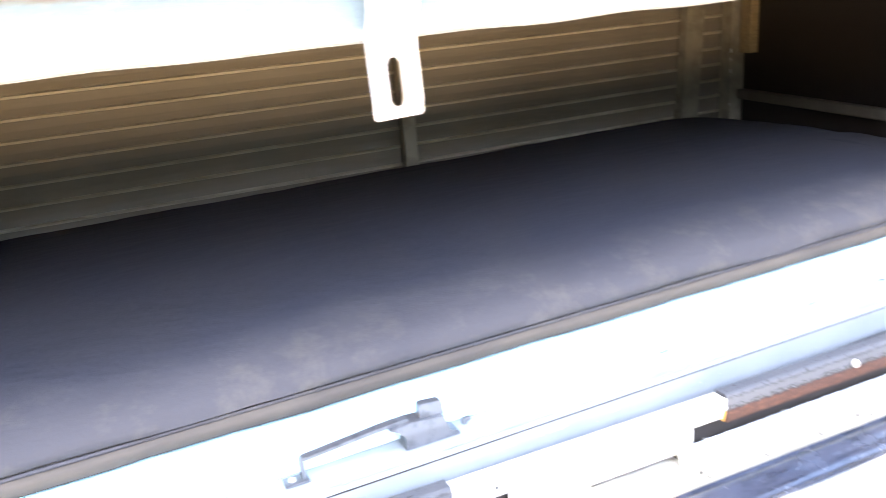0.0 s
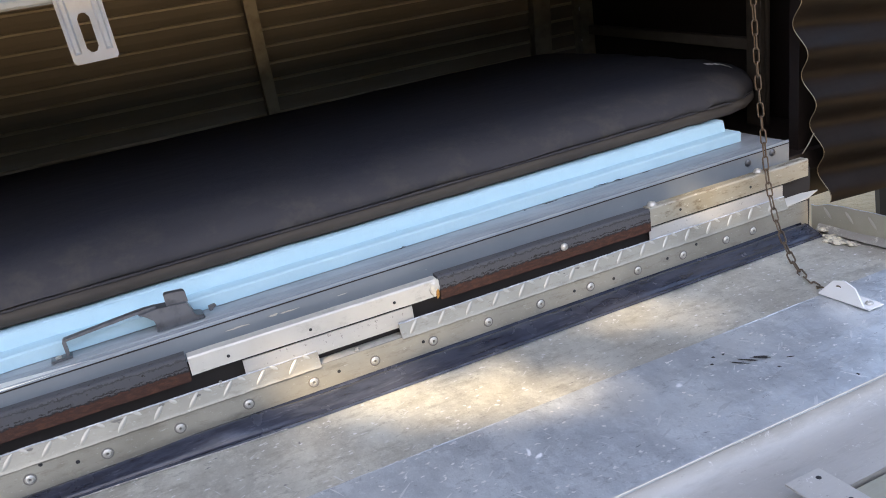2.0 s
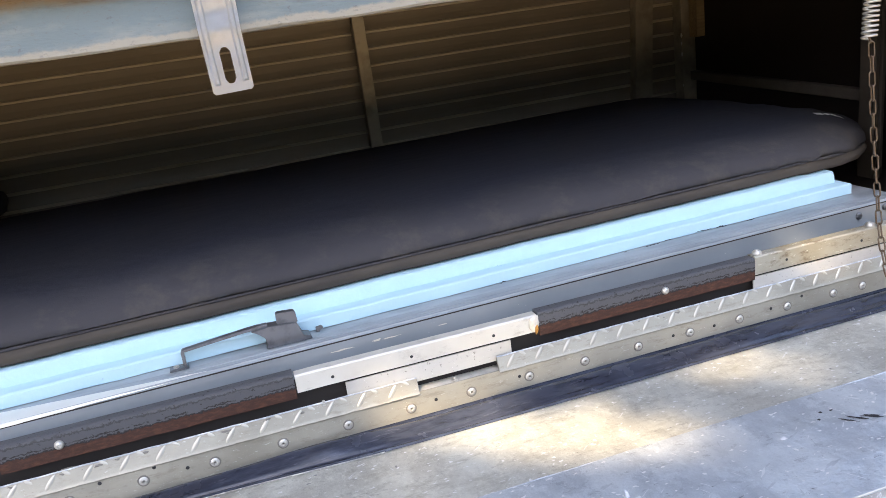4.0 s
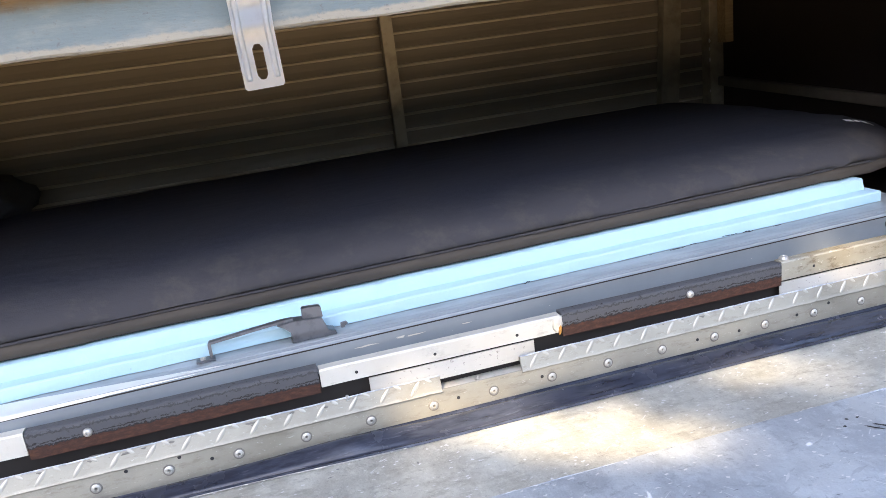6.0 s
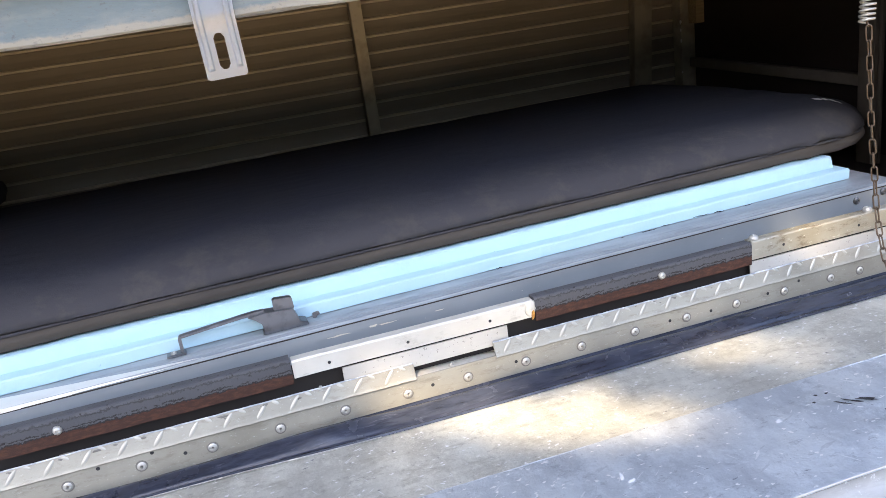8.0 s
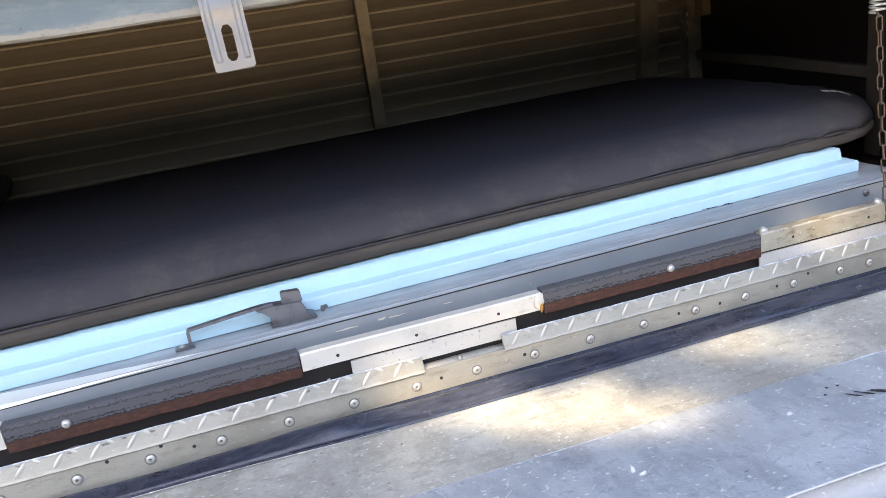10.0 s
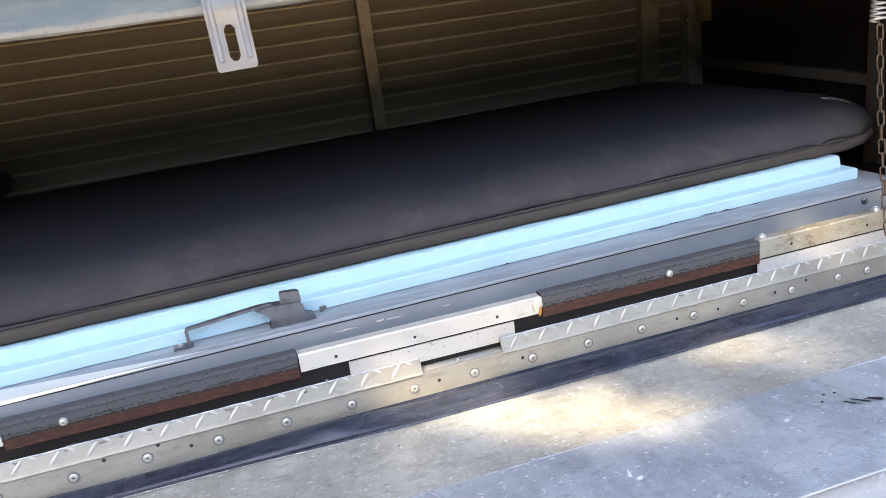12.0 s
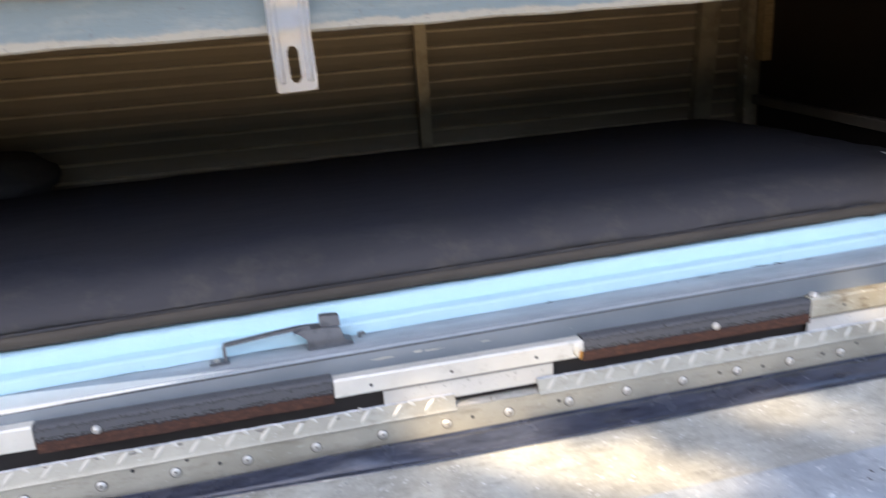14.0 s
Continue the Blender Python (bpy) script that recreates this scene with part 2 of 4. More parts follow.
frame_m.tint(frame_m.ramp(frame_m.noise(14, 8, (0.5, 2, 2), 0.75), 0.52, 0.62, 0, 0.6), (0.36, 0.345, 0.32))
frame_m.tint(frame_m.ramp(frame_m.noise(48, 6, None, 0.8), 0.62, 0.67, 0, 0.7), (0.78, 0.78, 0.77))
frame_m.tint(frame_m.ramp(frame_m.noise(60, 6, (1, 2, 2), 0.8), 0.64, 0.69, 0, 0.7), (0.2, 0.19, 0.18))
frame_m.bump(frame_m.noise(40, 5), 0.002, 0.4)
# near-black colour stands in for the shade inside gaps
gap_m = Mat("gap_shade_black", (0.03, 0.026, 0.024), 0.9)
siding_m = Mat("brown_ribbed_siding", (0.285, 0.245, 0.205), 0.5)
siding_m.tint(siding_m.ramp(siding_m.noise(3, 5, (0.5, 1, 4)), 0.4, 0.7, 0, 0.6), (0.165, 0.142, 0.118))
siding_m.tint(siding_m.ramp(siding_m.noise(45, 3, (0.3, 1, 3)), 0.5, 0.8, 0, 0.4), (0.34, 0.295, 0.24))
# pale colour paints the highlight along each rib's lip
bead_m = Mat("siding_edge_highlight", (0.62, 0.555, 0.46), 0.4)
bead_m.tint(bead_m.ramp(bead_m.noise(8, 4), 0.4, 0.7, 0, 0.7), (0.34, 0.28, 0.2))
stud_m = Mat("brown_steel_stud", (0.43, 0.385, 0.315), 0.45, 0.2)
stud_m.tint(stud_m.ramp(stud_m.noise(20, 5), 0.45, 0.7, 0, 0.7), (0.2, 0.16, 0.115))
post_m = Mat("dark_steel_post", (0.07, 0.058, 0.046), 0.45, 0.2)
post_m.tint(post_m.ramp(post_m.noise(20, 5), 0.45, 0.7, 0, 0.7), (0.045, 0.036, 0.028))
rail_m = Mat("grey_brown_rail", (0.13, 0.11, 0.09), 0.5, 0.2)
rail_m.tint(rail_m.ramp(rail_m.noise(14, 5), 0.45, 0.7, 0, 0.7), (0.08, 0.066, 0.052))
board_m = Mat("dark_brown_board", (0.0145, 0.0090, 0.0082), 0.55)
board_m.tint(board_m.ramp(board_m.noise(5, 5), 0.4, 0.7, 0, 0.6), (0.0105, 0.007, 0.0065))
tan_m = Mat("tan_timber", (0.36, 0.27, 0.16), 0.65)
tan_m.tint(tan_m.ramp(tan_m.noise(18, 6, (1, 8, 8)), 0.4, 0.7, 0, 0.8), (0.2, 0.14, 0.08))
header_m = Mat("weathered_blue_painted_timber", (0.17, 0.235, 0.27), 0.6)
header_m.tint(header_m.ramp(header_m.noise(9, 6, (1, 4, 4), 0.65), 0.48, 0.7, 0, 0.8), (0.27, 0.315, 0.32))
header_m.tint(header_m.ramp(header_m.noise(45, 5, None, 0.7), 0.62, 0.68, 0, 0.8), (0.14, 0.16, 0.18))
hz = header_m.t.nodes.new("ShaderNodeMath")
hz.operation = "ADD"
header_m.link(header_m.axis(2), hz.inputs[0])
header_m.link(header_m.ramp(header_m.noise(12, 6, (1, 1, 1), 0.7), 0.25, 0.75, -0.007, 0.007), hz.inputs[1])
header_m.tint(header_m.ramp(hz.outputs[0], 0.056, 0.070, 0, 1), (0.25, 0.185, 0.115))
header_m.tint(header_m.mul(header_m.ramp(hz.outputs[0], 0.056, 0.070), header_m.ramp(header_m.noise(16, 6, (1, 9, 9), 0.7), 0.5, 0.66)), (0.13, 0.088, 0.05))
header_m.tint(header_m.ramp(hz.outputs[0], 0.0105, 0.0065, 0, 0.85), (0.38, 0.36, 0.31))
header_m.tint(header_m.ramp(header_m.noise(90, 5, (1, 2, 2), 0.75), 0.56, 0.66, 0, 0.6), (0.17, 0.19, 0.2))
header_m.bump(header_m.noise(60, 5, (1, 6, 6)), 0.002, 0.5)
iron_m = Mat("dark_corrugated_iron", (0.024, 0.016, 0.0125), 0.45, 0.0, 0.24)
iron_m.tint(iron_m.ramp(iron_m.noise(7, 5), 0.4, 0.7, 0, 0.7), (0.011, 0.009, 0.009))
iron_m.rough(iron_m.noise(9, 5, (0.5, 1, 3)), 0.30, 0.62)
iron_m.bump(iron_m.noise(7, 3, (1, 1, 1)), 0.006, 0.35)
edge_m = Mat("cut_sheet_edge", (0.27, 0.23, 0.17), 0.4, 0.6)
chain_m = Mat("rusty_chain_steel", (0.15, 0.115, 0.082), 0.5, 0.6)
chain_m.tint(chain_m.ramp(chain_m.noise(60, 4), 0.4, 0.7, 0, 0.8), (0.1, 0.055, 0.03))
handle_m = Mat("dull_grey_cast_metal", (0.18, 0.184, 0.192), 0.28, 0.6)
handle_m.tint(handle_m.ramp(handle_m.noise(60, 5), 0.45, 0.7, 0, 0.7), (0.075, 0.078, 0.085))
hatch_m = Mat("dark_violet_hatch_paint", (0.10, 0.10, 0.16), 0.4, 0.3)
hatch_m.tint(hatch_m.ramp(hatch_m.noise(10, 5), 0.45, 0.7, 0, 0.6), (0.07, 0.065, 0.09))
umber_m = Mat("dark_umber", (0.19, 0.178, 0.155), 0.8)
umber_m.tint(umber_m.ramp(umber_m.noise(300, 3), 0.45, 0.7, 0, 0.7), (0.2, 0.185, 0.16))
white_m = Mat("white_plastic", (0.8, 0.8, 0.78), 0.5)
black_m = Mat("black_paint", (0.014, 0.014, 0.016), 0.45)
orange_m = Mat("orange_rust", (0.55, 0.26, 0.05), 0.7)
orange_m.tint(orange_m.ramp(orange_m.noise(200, 3), 0.4, 0.7, 0, 0.8), (0.3, 0.11, 0.03))
grime_m = sheet_metal("grimy_folded_sheet", (0.36, 0.35, 0.33), 0.4, 0.6, 0.4, (0.2, 0.19, 0.17))
grime_m.tint(grime_m.ramp(grime_m.noise(30, 7, None, 0.75), 0.54, 0.62, 0, 0.8), (0.68, 0.66, 0.6))
lump_m = Mat("dirty_cream_sealant", (0.66, 0.61, 0.48), 0.5)
lump_m.tint(lump_m.ramp(lump_m.noise(70, 5, None, 0.7), 0.46, 0.6, 0, 0.9), (0.17, 0.16, 0.14))
red_m = Mat("red_paint", (0.45, 0.06, 0.045), 0.4)
brown_edge_m = Mat("brown_primed_edge", (0.23, 0.14, 0.08), 0.6)
brown_edge_m.tint(brown_edge_m.ramp(brown_edge_m.noise(60, 5), 0.4, 0.7, 0, 0.7), (0.12, 0.07, 0.045))
olive_m = sheet_metal("olive_stained_aluminium", (0.42, 0.40, 0.33), 0.4, 0.6, 0.5, (0.3, 0.28, 0.2))
ground_m = Mat("pale_dry_ground", (0.33, 0.255, 0.145), 0.95)
ground_m.tint(ground_m.ramp(ground_m.noise(3, 6), 0.4, 0.7, 0, 0.8), (0.23, 0.18, 0.10))
ground_m.tint(ground_m.ramp(ground_m.noise(90, 4, None, 0.7), 0.55, 0.75, 0, 0.8), (0.16, 0.13, 0.075))
ground_m.bump(ground_m.noise(30, 5), 0.02, 0.6)
leaf_m = Mat("green_leaf", (0.07, 0.11, 0.035), 0.55)
leaf_m.tint(leaf_m.ramp(leaf_m.noise(2, 3), 0.4, 0.7, 0, 0.7), (0.10, 0.13, 0.04))
woods_m = Mat("low_sky_screen", (0.15, 0.137, 0.095), 0.9)
woods_m.tint(woods_m.ramp(woods_m.noise(0.8, 6), 0.4, 0.65, 0, 0.9), (0.08, 0.078, 0.05))
bark_m = Mat("grey_brown_bark", (0.16, 0.12, 0.09), 0.9)
bark_m.bump(bark_m.noise(25, 5, (1, 1, 0.3)), 0.02, 0.7)
mark_m = Mat("black_scratch_mark", (0.02, 0.02, 0.022), 0.6)
chalk_m = Mat("white_scuff_mark", (0.75, 0.76, 0.77), 0.7)


# ---- building helpers ----
def part(name, bm, mat, parent=None, label=""):
    """Link a bmesh as one mesh object, under a thing or part if given."""
    me = bpy.data.meshes.new(name)
    bmesh.ops.recalc_face_normals(bm, faces=bm.faces)
    bm.to_mesh(me)
    bm.free()
    for m in mat if isinstance(mat, (list, tuple)) else [mat]:
        me.materials.append(m.m)
    ob = new(name, me)
    ob.parent = parent
    return tagged(ob, label)


def smooth(ob, degrees=40):
    for p in ob.data.polygons:
        p.use_smooth = True
    bm = bmesh.new()
    bm.from_mesh(ob.data)
    for e in bm.edges:
        e.smooth = len(e.link_faces) == 2 and e.calc_face_angle(0) < radians(degrees)
    bm.to_mesh(ob.data)
    bm.free()
    return ob


def box(x0, x1, y0, y1, z0, z1, bevel=0.0, bm=None, segments=2):
    """A box between the given coordinates, with rounded edges."""
    own = bmesh.new()
    bmesh.ops.create_cube(own, size=1)
    for v in own.verts:
        v.co = ((x0 + x1) / 2 + v.co.x * (x1 - x0), (y0 + y1) / 2 + v.co.y * (y1 - y0), (z0 + z1) / 2 + v.co.z * (z1 - z0))
    if bevel:
        bmesh.ops.bevel(own, geom=own.edges[:], offset=bevel, segments=segments, affect="EDGES", profile=0.6)
    if bm is None:
        return own
    me = bpy.data.meshes.new("tmp")
    own.to_mesh(me)
    own.free()
    bm.from_mesh(me)
    bpy.data.meshes.remove(me)
    return bm


def extrude_x(profile, x0, x1, bevel=0.0, cuts=0, bm=None):
    """A closed (y, z) profile run along x, with caps."""
    bm = bm or bmesh.new()
    n, rings = len(profile), []
    for k in range(cuts + 2):
        x = x0 + (x1 - x0) * k / (cuts + 1)
        rings.append([bm.verts.new((x, y, z)) for y, z in profile])
    for a, b in zip(rings, rings[1:]):
        for i in range(n):
            bm.faces.new((a[i], a[(i + 1) % n], b[(i + 1) % n], b[i]))
    bm.faces.new(rings[0][::-1])
    bm.faces.new(rings[-1])
    if bevel:
        bmesh.ops.bevel(bm, geom=bm.edges[:], offset=bevel, segments=2, affect="EDGES")
    return bm


def tube(points, radius, sides=8, closed=False, bm=None):
    """A round bar along a line of points."""
    bm = bm or bmesh.new()
    pts = [Vector(p) for p in points]
    rings, up = [], None
    for i, p in enumerate(pts):
        a = pts[i - 1] if (i or closed) else p
        b = pts[(i + 1) % len(pts)] if (i < len(pts) - 1 or closed) else p
        d = (b - a).normalized()
        if up is None:
            up = d.orthogonal().normalized()
        up = (up - d * up.dot(d)).normalized()
        side = d.cross(up)
        rings.append([bm.verts.new(p + radius * (math.cos(t) * up + math.sin(t) * side)) for t in (2 * math.pi * k / sides for k in range(sides))])
    pairs = list(zip(rings, rings[1:])) + ([(rings[-1], rings[0])] if closed else [])
    for a, b in pairs:
        for k in range(sides):
            bm.faces.new((a[k], a[(k + 1) % sides], b[(k + 1) % sides], b[k]))
    if not closed:
        bm.faces.new(rings[0][::-1])
        bm.faces.new(rings[-1])
    return bm


def lathe(prof, sides=14):
    """A round head turned from (radius, height) pairs, standing on z = 0."""
    bm = bmesh.new()
    rings = [[bm.verts.new((r * math.cos(2 * math.pi * k / sides), r * math.sin(2 * math.pi * k / sides), z)) for k in range(sides)] for r, z in prof]
    for a, b in zip(rings, rings[1:]):
        for k in range(sides):
            bm.faces.new((a[k], a[(k + 1) % sides], b[(k + 1) % sides], b[k]))
    bm.faces.new(rings[-1])
    bm.faces.new(rings[0][::-1])
    return bm


def dome(radius, height, sides=14):
    """A low bolt head with a shallow dimple."""
    return lathe([(radius, 0.0), (radius * 0.98, height * 0.35), (radius * 0.7, height * 0.85), (radius * 0.35, height), (radius * 0.22, height * 0.62)], sides)


def pop_rivet(r):
    """A flat-flanged rivet with a raised ring and a sunk centre."""
    return lathe([(r, 0.0), (r * 0.97, 0.0009), (r * 0.76, 0.0011), (r * 0.62, 0.0020), (r * 0.52, 0.0030), (r * 0.30, 0.0032), (r * 0.20, 0.0006)], 16)


def empty(name, m, label, category, group="", kind=""):
    ob = new(name)
    ob.matrix_basis = m
    ob.empty_display_size = 0.05
    return tagged(ob, label, category, group, kind)


def spread(first, parent, places):
    """The same small part at other places, sharing its mesh."""
    for m in places:
        ob = new(first.name.split(".")[0], first.data)
        ob.parent = parent
        ob.matrix_basis = m


# ---- the sleeping box: floor, walls, ceiling ----
X0, X1 = -0.95, 1.74      # inside length
YB = 1.772                # back wall face
ZF, ZC = 0.83, 1.86       # bed floor, ceiling

ground = part("ground", box(-60, 60, -60, 60, -0.3, 0.0), ground_m)
tagged(ground, "pale dry trodden ground with sparse grass", "ground", kind="structure")

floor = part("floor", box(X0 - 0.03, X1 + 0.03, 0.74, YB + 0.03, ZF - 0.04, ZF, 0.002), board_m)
tagged(floor, "dark board floor of the sleeping box", "floor", kind="structure")

wall_back = empty("wall_back", Matrix(), "brown ribbed metal siding inside the sleeping box", "wall", kind="structure")
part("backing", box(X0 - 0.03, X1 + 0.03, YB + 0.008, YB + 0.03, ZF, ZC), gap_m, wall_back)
PITCH = 0.0448
prof = [(0.008, 0.0), (-0.001, 0.0), (-0.005, 0.0012), (-0.0055, 0.0055), (-0.0005, 0.0085), (0.003, PITCH * 0.55), (0.0045, PITCH), (0.008, PITCH)]
plank = None
for k in range(22):
    z = 1.0095 + PITCH * (k - 4)
    if plank is None:
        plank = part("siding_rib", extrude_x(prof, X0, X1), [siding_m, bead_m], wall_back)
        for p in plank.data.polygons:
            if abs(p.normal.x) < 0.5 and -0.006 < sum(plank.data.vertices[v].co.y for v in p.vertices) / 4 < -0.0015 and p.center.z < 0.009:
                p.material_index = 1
        plank.matrix_basis = pose(0, YB, z)
    else:
        spread(plank, wall_back, [pose(0, YB, z)])


def stud(x0, x1, y, lean, parent, bolt_z=None):
    """An upright steel channel against a wall."""
    bm = bmesh.new()
    d = 0.032
    for a, b, c, e in ((x0, x1, y - d, y - d + 0.003), (x0, x0 + 0.003, y - d + 0.003, y), (x1 - 0.003, x1, y - d + 0.003, y)):
        box(a, b, c, e, ZF, ZC, bm=bm)
    for v in bm.verts:
        v.co.x += lean * (v.co.z - 1.0)
    return part("stud", bm, stud_m, parent)


stud(0.694, 0.726, YB - 0.004, 0.0, wall_back)
stud(1.532, 1.590, YB - 0.004, 0.06, wall_back)

wall_right = empty("wall_right", Matrix(), "dark brown board end wall with a steel rail", "wall", kind="structure")
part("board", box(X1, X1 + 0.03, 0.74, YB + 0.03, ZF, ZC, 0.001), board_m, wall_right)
part("corner_stud", box(X1 - 0.05, X1 - 0.002, YB - 0.05, YB - 0.006, ZF, ZC, 0.003), stud_m, wall_right)
rail = part("rail", box(X1 - 0.026, X1 - 0.002, 1.055, YB - 0.052, 0.985, 1.012, 0.003), rail_m, wall_right)
for v in rail.data.vertices:
    v.co.z += 0.02 * (v.co.y - 0.9) / 0.8
part("timber_block", box(X1 - 0.03, X1 - 0.002, YB - 0.10, YB - 0.06, 1.135, 1.45, 0.002), tan_m, wall_right, "short tan timber block on the end wall")
# small white lumps stand in for highlights on the torn board edge
for cz, cr in ((1.142, 0.0030), (1.118, 0.0022), (1.086, 0.0028), (0.992, 0.0020)):
    bm = bmesh.new()
    bmesh.ops.create_icosphere(bm, subdivisions=2, radius=1)
    for v in bm.verts:
        v.co = Vector((v.co.x * cr, v.co.y * 0.0016, v.co.z * cr * 2.2)) * (1 + 0.6 * noise.noise(v.co * 2 + Vector((cz * 50, 0, 0))))
    part("edge_highlight", bm, chalk_m, wall_right, "white lump standing in for an edge highlight").matrix_basis = pose(X1 - 0.051, YB - 0.0505, cz)
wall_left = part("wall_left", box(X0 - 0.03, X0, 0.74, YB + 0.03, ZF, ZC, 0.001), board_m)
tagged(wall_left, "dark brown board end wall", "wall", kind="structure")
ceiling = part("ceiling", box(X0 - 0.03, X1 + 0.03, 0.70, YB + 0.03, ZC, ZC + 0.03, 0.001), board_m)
tagged(ceiling, "dark board ceiling of the sleeping box", "ceiling", kind="structure")

# front wall beside and above the opening
front = empty("wall_front", Matrix(), "outer wall round the hatch opening", "wall", kind="structure")
part("upper_board", box(X0 - 0.03, X1 + 0.03, 0.735, 0.765, 1.40, ZC, 0.001), board_m, front)
part("lower_board", box(X0 - 0.03, 1.50, 0.735, 0.765, 0.42, 0.80, 0.001), board_m, front)
part("left_board", box(X0 - 0.03, -0.62, 0.735, 0.765, 0.80, 1.40, 0.001), board_m, front)
part("right_board", box(1.56, X1 + 0.03, 0.760, 0.785, 0.72, 1.40, 0.001), board_m, front)
post = part("door_post", box(1.654, 1.666, 0.955, 0.998, ZF + 0.002, ZC, 0.002), post_m, front)
part("post_lip", box(1.6665, 1.674, 0.948, 0.956, ZF + 0.002, ZC, 0.001), post_m, front)

# header beam over the opening
header = part("header_beam", extrude_x([(0.0, 0.0), (0.004, -0.003), (0.04, -0.003), (0.045, 0.003), (0.045, 0.10), (0.0, 0.10)], -0.75, 1.56, cuts=80), header_m)
for v in header.data.vertices:
    v.co.z += 0.0035 * noise.noise((v.co.x * 9, v.co.y * 20, 3)) if v.co.z < 0.01 else 0
    v.co.y += 0.002 * noise.noise((v.co.x * 6, 1, v.co.z * 20))
header.matrix_basis = pose(0, 0.718, 1.330, 0, -0.3, 0)
tagged(header, "weathered timber beam with flaking pale blue paint", "beam", kind="structure")


# ---- sill, foam and mattress ----
TURN_IN = 1.7   # the sill and bed run a little askew of the hinge line


def askew(x, y, z):
    return pose(x, y, z, 0, 0, TURN_IN)


sill = empty("sill", askew(0, 0.681, 0.870), "grey painted aluminium sill of the hatch opening", "sill", kind="structure")
part("sill_top", extrude_x([(0.0, -0.002), (0.0015, 0.0), (0.007, 0.001), (0.009, -0.0015), (0.13, -0.0015), (0.13, -0.006), (0.004, -0.006), (0.004, -0.045), (0.0, -0.045)], -0.75, 1.50), sill_m, sill)
part("front_edge", tube([(-0.75, 0.0022, 0.0008), (1.50, 0.0022, 0.0008)], 0.0014, 8), ledge_m, sill, "rubbed grey metal edge")
# dark strip laid on the face as the shadow line below the lip
part("edge_shadow_strip", box(-0.75, 1.50, -0.0006, 0.0008, -0.0046, -0.0026), gap_m, sill, "dark strip standing in for the shadow under the edge")
for ridge_y, ridge_r in ((0.020, 0.0016), (0.034, 0.0011)):
    part("pressed_ridge", tube([(-0.75, ridge_y, -0.0006), (1.495, ridge_y, -0.0006)], ridge_r, 8), ledge_m, sill)
worn = extrude_x([(-0.0012, -0.0035), (-0.0012, 0.0015), (0.0, 0.0024), (0.046, 0.0024), (0.046, -0.0020)], -0.75, 0.20, cuts=80)
for v in worn.verts:
    k = min(1, max(0, (0.20 - v.co.x) / 0.32))
    v.co.y = 0.002 + (v.co.y - 0.002) * (0.10 + 0.90 * k) + (0.003 if v.co.y > 0.01 else 0.0006) * k * noise.noise((v.co.x * 30, 1, 1))
    v.co.z = -0.0002 + (v.co.z + 0.0002) * (0.4 + 0.6 * k)
part("worn_sunlit_corner", worn, rubbed_m, sill, "bare metal where the paint is worn off, whitened for reflected sun")
bolt = part("bolt", dome(0.0075, 0.005), handle_m, sill)
bolt.matrix_basis = pose(1.392, 0.0, -0.018, 90, 0, 0)
spread(bolt, sill, [pose(1.455, 0.0, -0.013, 90, 0, 0)])
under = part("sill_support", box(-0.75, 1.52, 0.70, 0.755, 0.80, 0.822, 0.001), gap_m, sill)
under.matrix_parent_inverse = sill.matrix_basis.inverted()

BED_IN = 2.4   # the bed lies a little more askew
foam = empty("foam_board", pose(0, 0.7338, 0.869, 0, 0, BED_IN), "light blue rigid foam strip laid on the sill", "foam board")
lower = part("lower_step", extrude_x([(0.006, 0.0), (0.0005, 0.0028), (0.001, 0.020), (0.004, 0.0225), (0.16, 0.0225), (0.16, 0.0)], -0.70, 1.445, cuts=120), foam_m, foam)
upper = part("upper_step", extrude_x([(0.029, 0.0226), (0.034, 0.0428), (0.037, 0.0445), (0.16, 0.0445), (0.16, 0.0226)], -0.70, 1.432, cuts=120), foam_m, foam)
for ob in (lower, upper):
    for v in ob.data.vertices:
        if v.co.y < 0.05 and v.co.z > 0.001:
            v.co.y += 0.0016 * noise.noise((v.co.x * 14, v.co.z * 40, 5)) - (0.0012 if noise.noise((v.co.x * 31, 7, 2)) > 0.35 else 0)
            v.co.z += 0.0008 * noise.noise((v.co.x * 17, 3, 9))


def gouge(x, z, w, d, seed, foam_part):
    """A small ragged tear in the face of the foam's lower step."""
    bm = bmesh.new()
    n = 16
    for k in range(n):
        u = -1 + 2 * k / (n - 1)
        t = d * math.sqrt(max(0.03, 1 - u * u)) * (0.55 + 0.9 * abs(noise.noise((u * 2.5, seed, 1))))
        mid = d * 1.2 * noise.noise((u * 1.5, seed, 4))
        bm.verts.new((w * u, 0, mid + t))
        bm.verts.new((w * u, 0, mid - t * 0.6))
    bm.verts.ensure_lookup_table()
    for k in range(n - 1):
        i = 2 * k
        bm.faces.new((bm.verts[i], bm.verts[i + 1], bm.verts[i + 3], bm.verts[i + 2]))
    ob = part("torn_nick", bm, mark_m, foam_part)
    ob.matrix_basis = pose(x, -0.0024, z)
    return ob


for k, (x, z, w, d) in enumerate(((0.985, 0.004, 0.016, 0.0014), (1.02, 0.006, 0.010, 0.001), (1.095, 0.007, 0.018, 0.0012), (1.135, 0.006, 0.012, 0.0014), (0.69, 0.006, 0.006, 0.0016), (0.93, 0.003, 0.007, 0.0012), (1.20, 0.005, 0.010, 0.0009))):
    gouge(x, z - 0.0025, w, d, k * 3.1, lower)
gouge(0.945, 0.034, 0.006, 0.0014, 40, upper).matrix_basis.translation.y = 0.0345


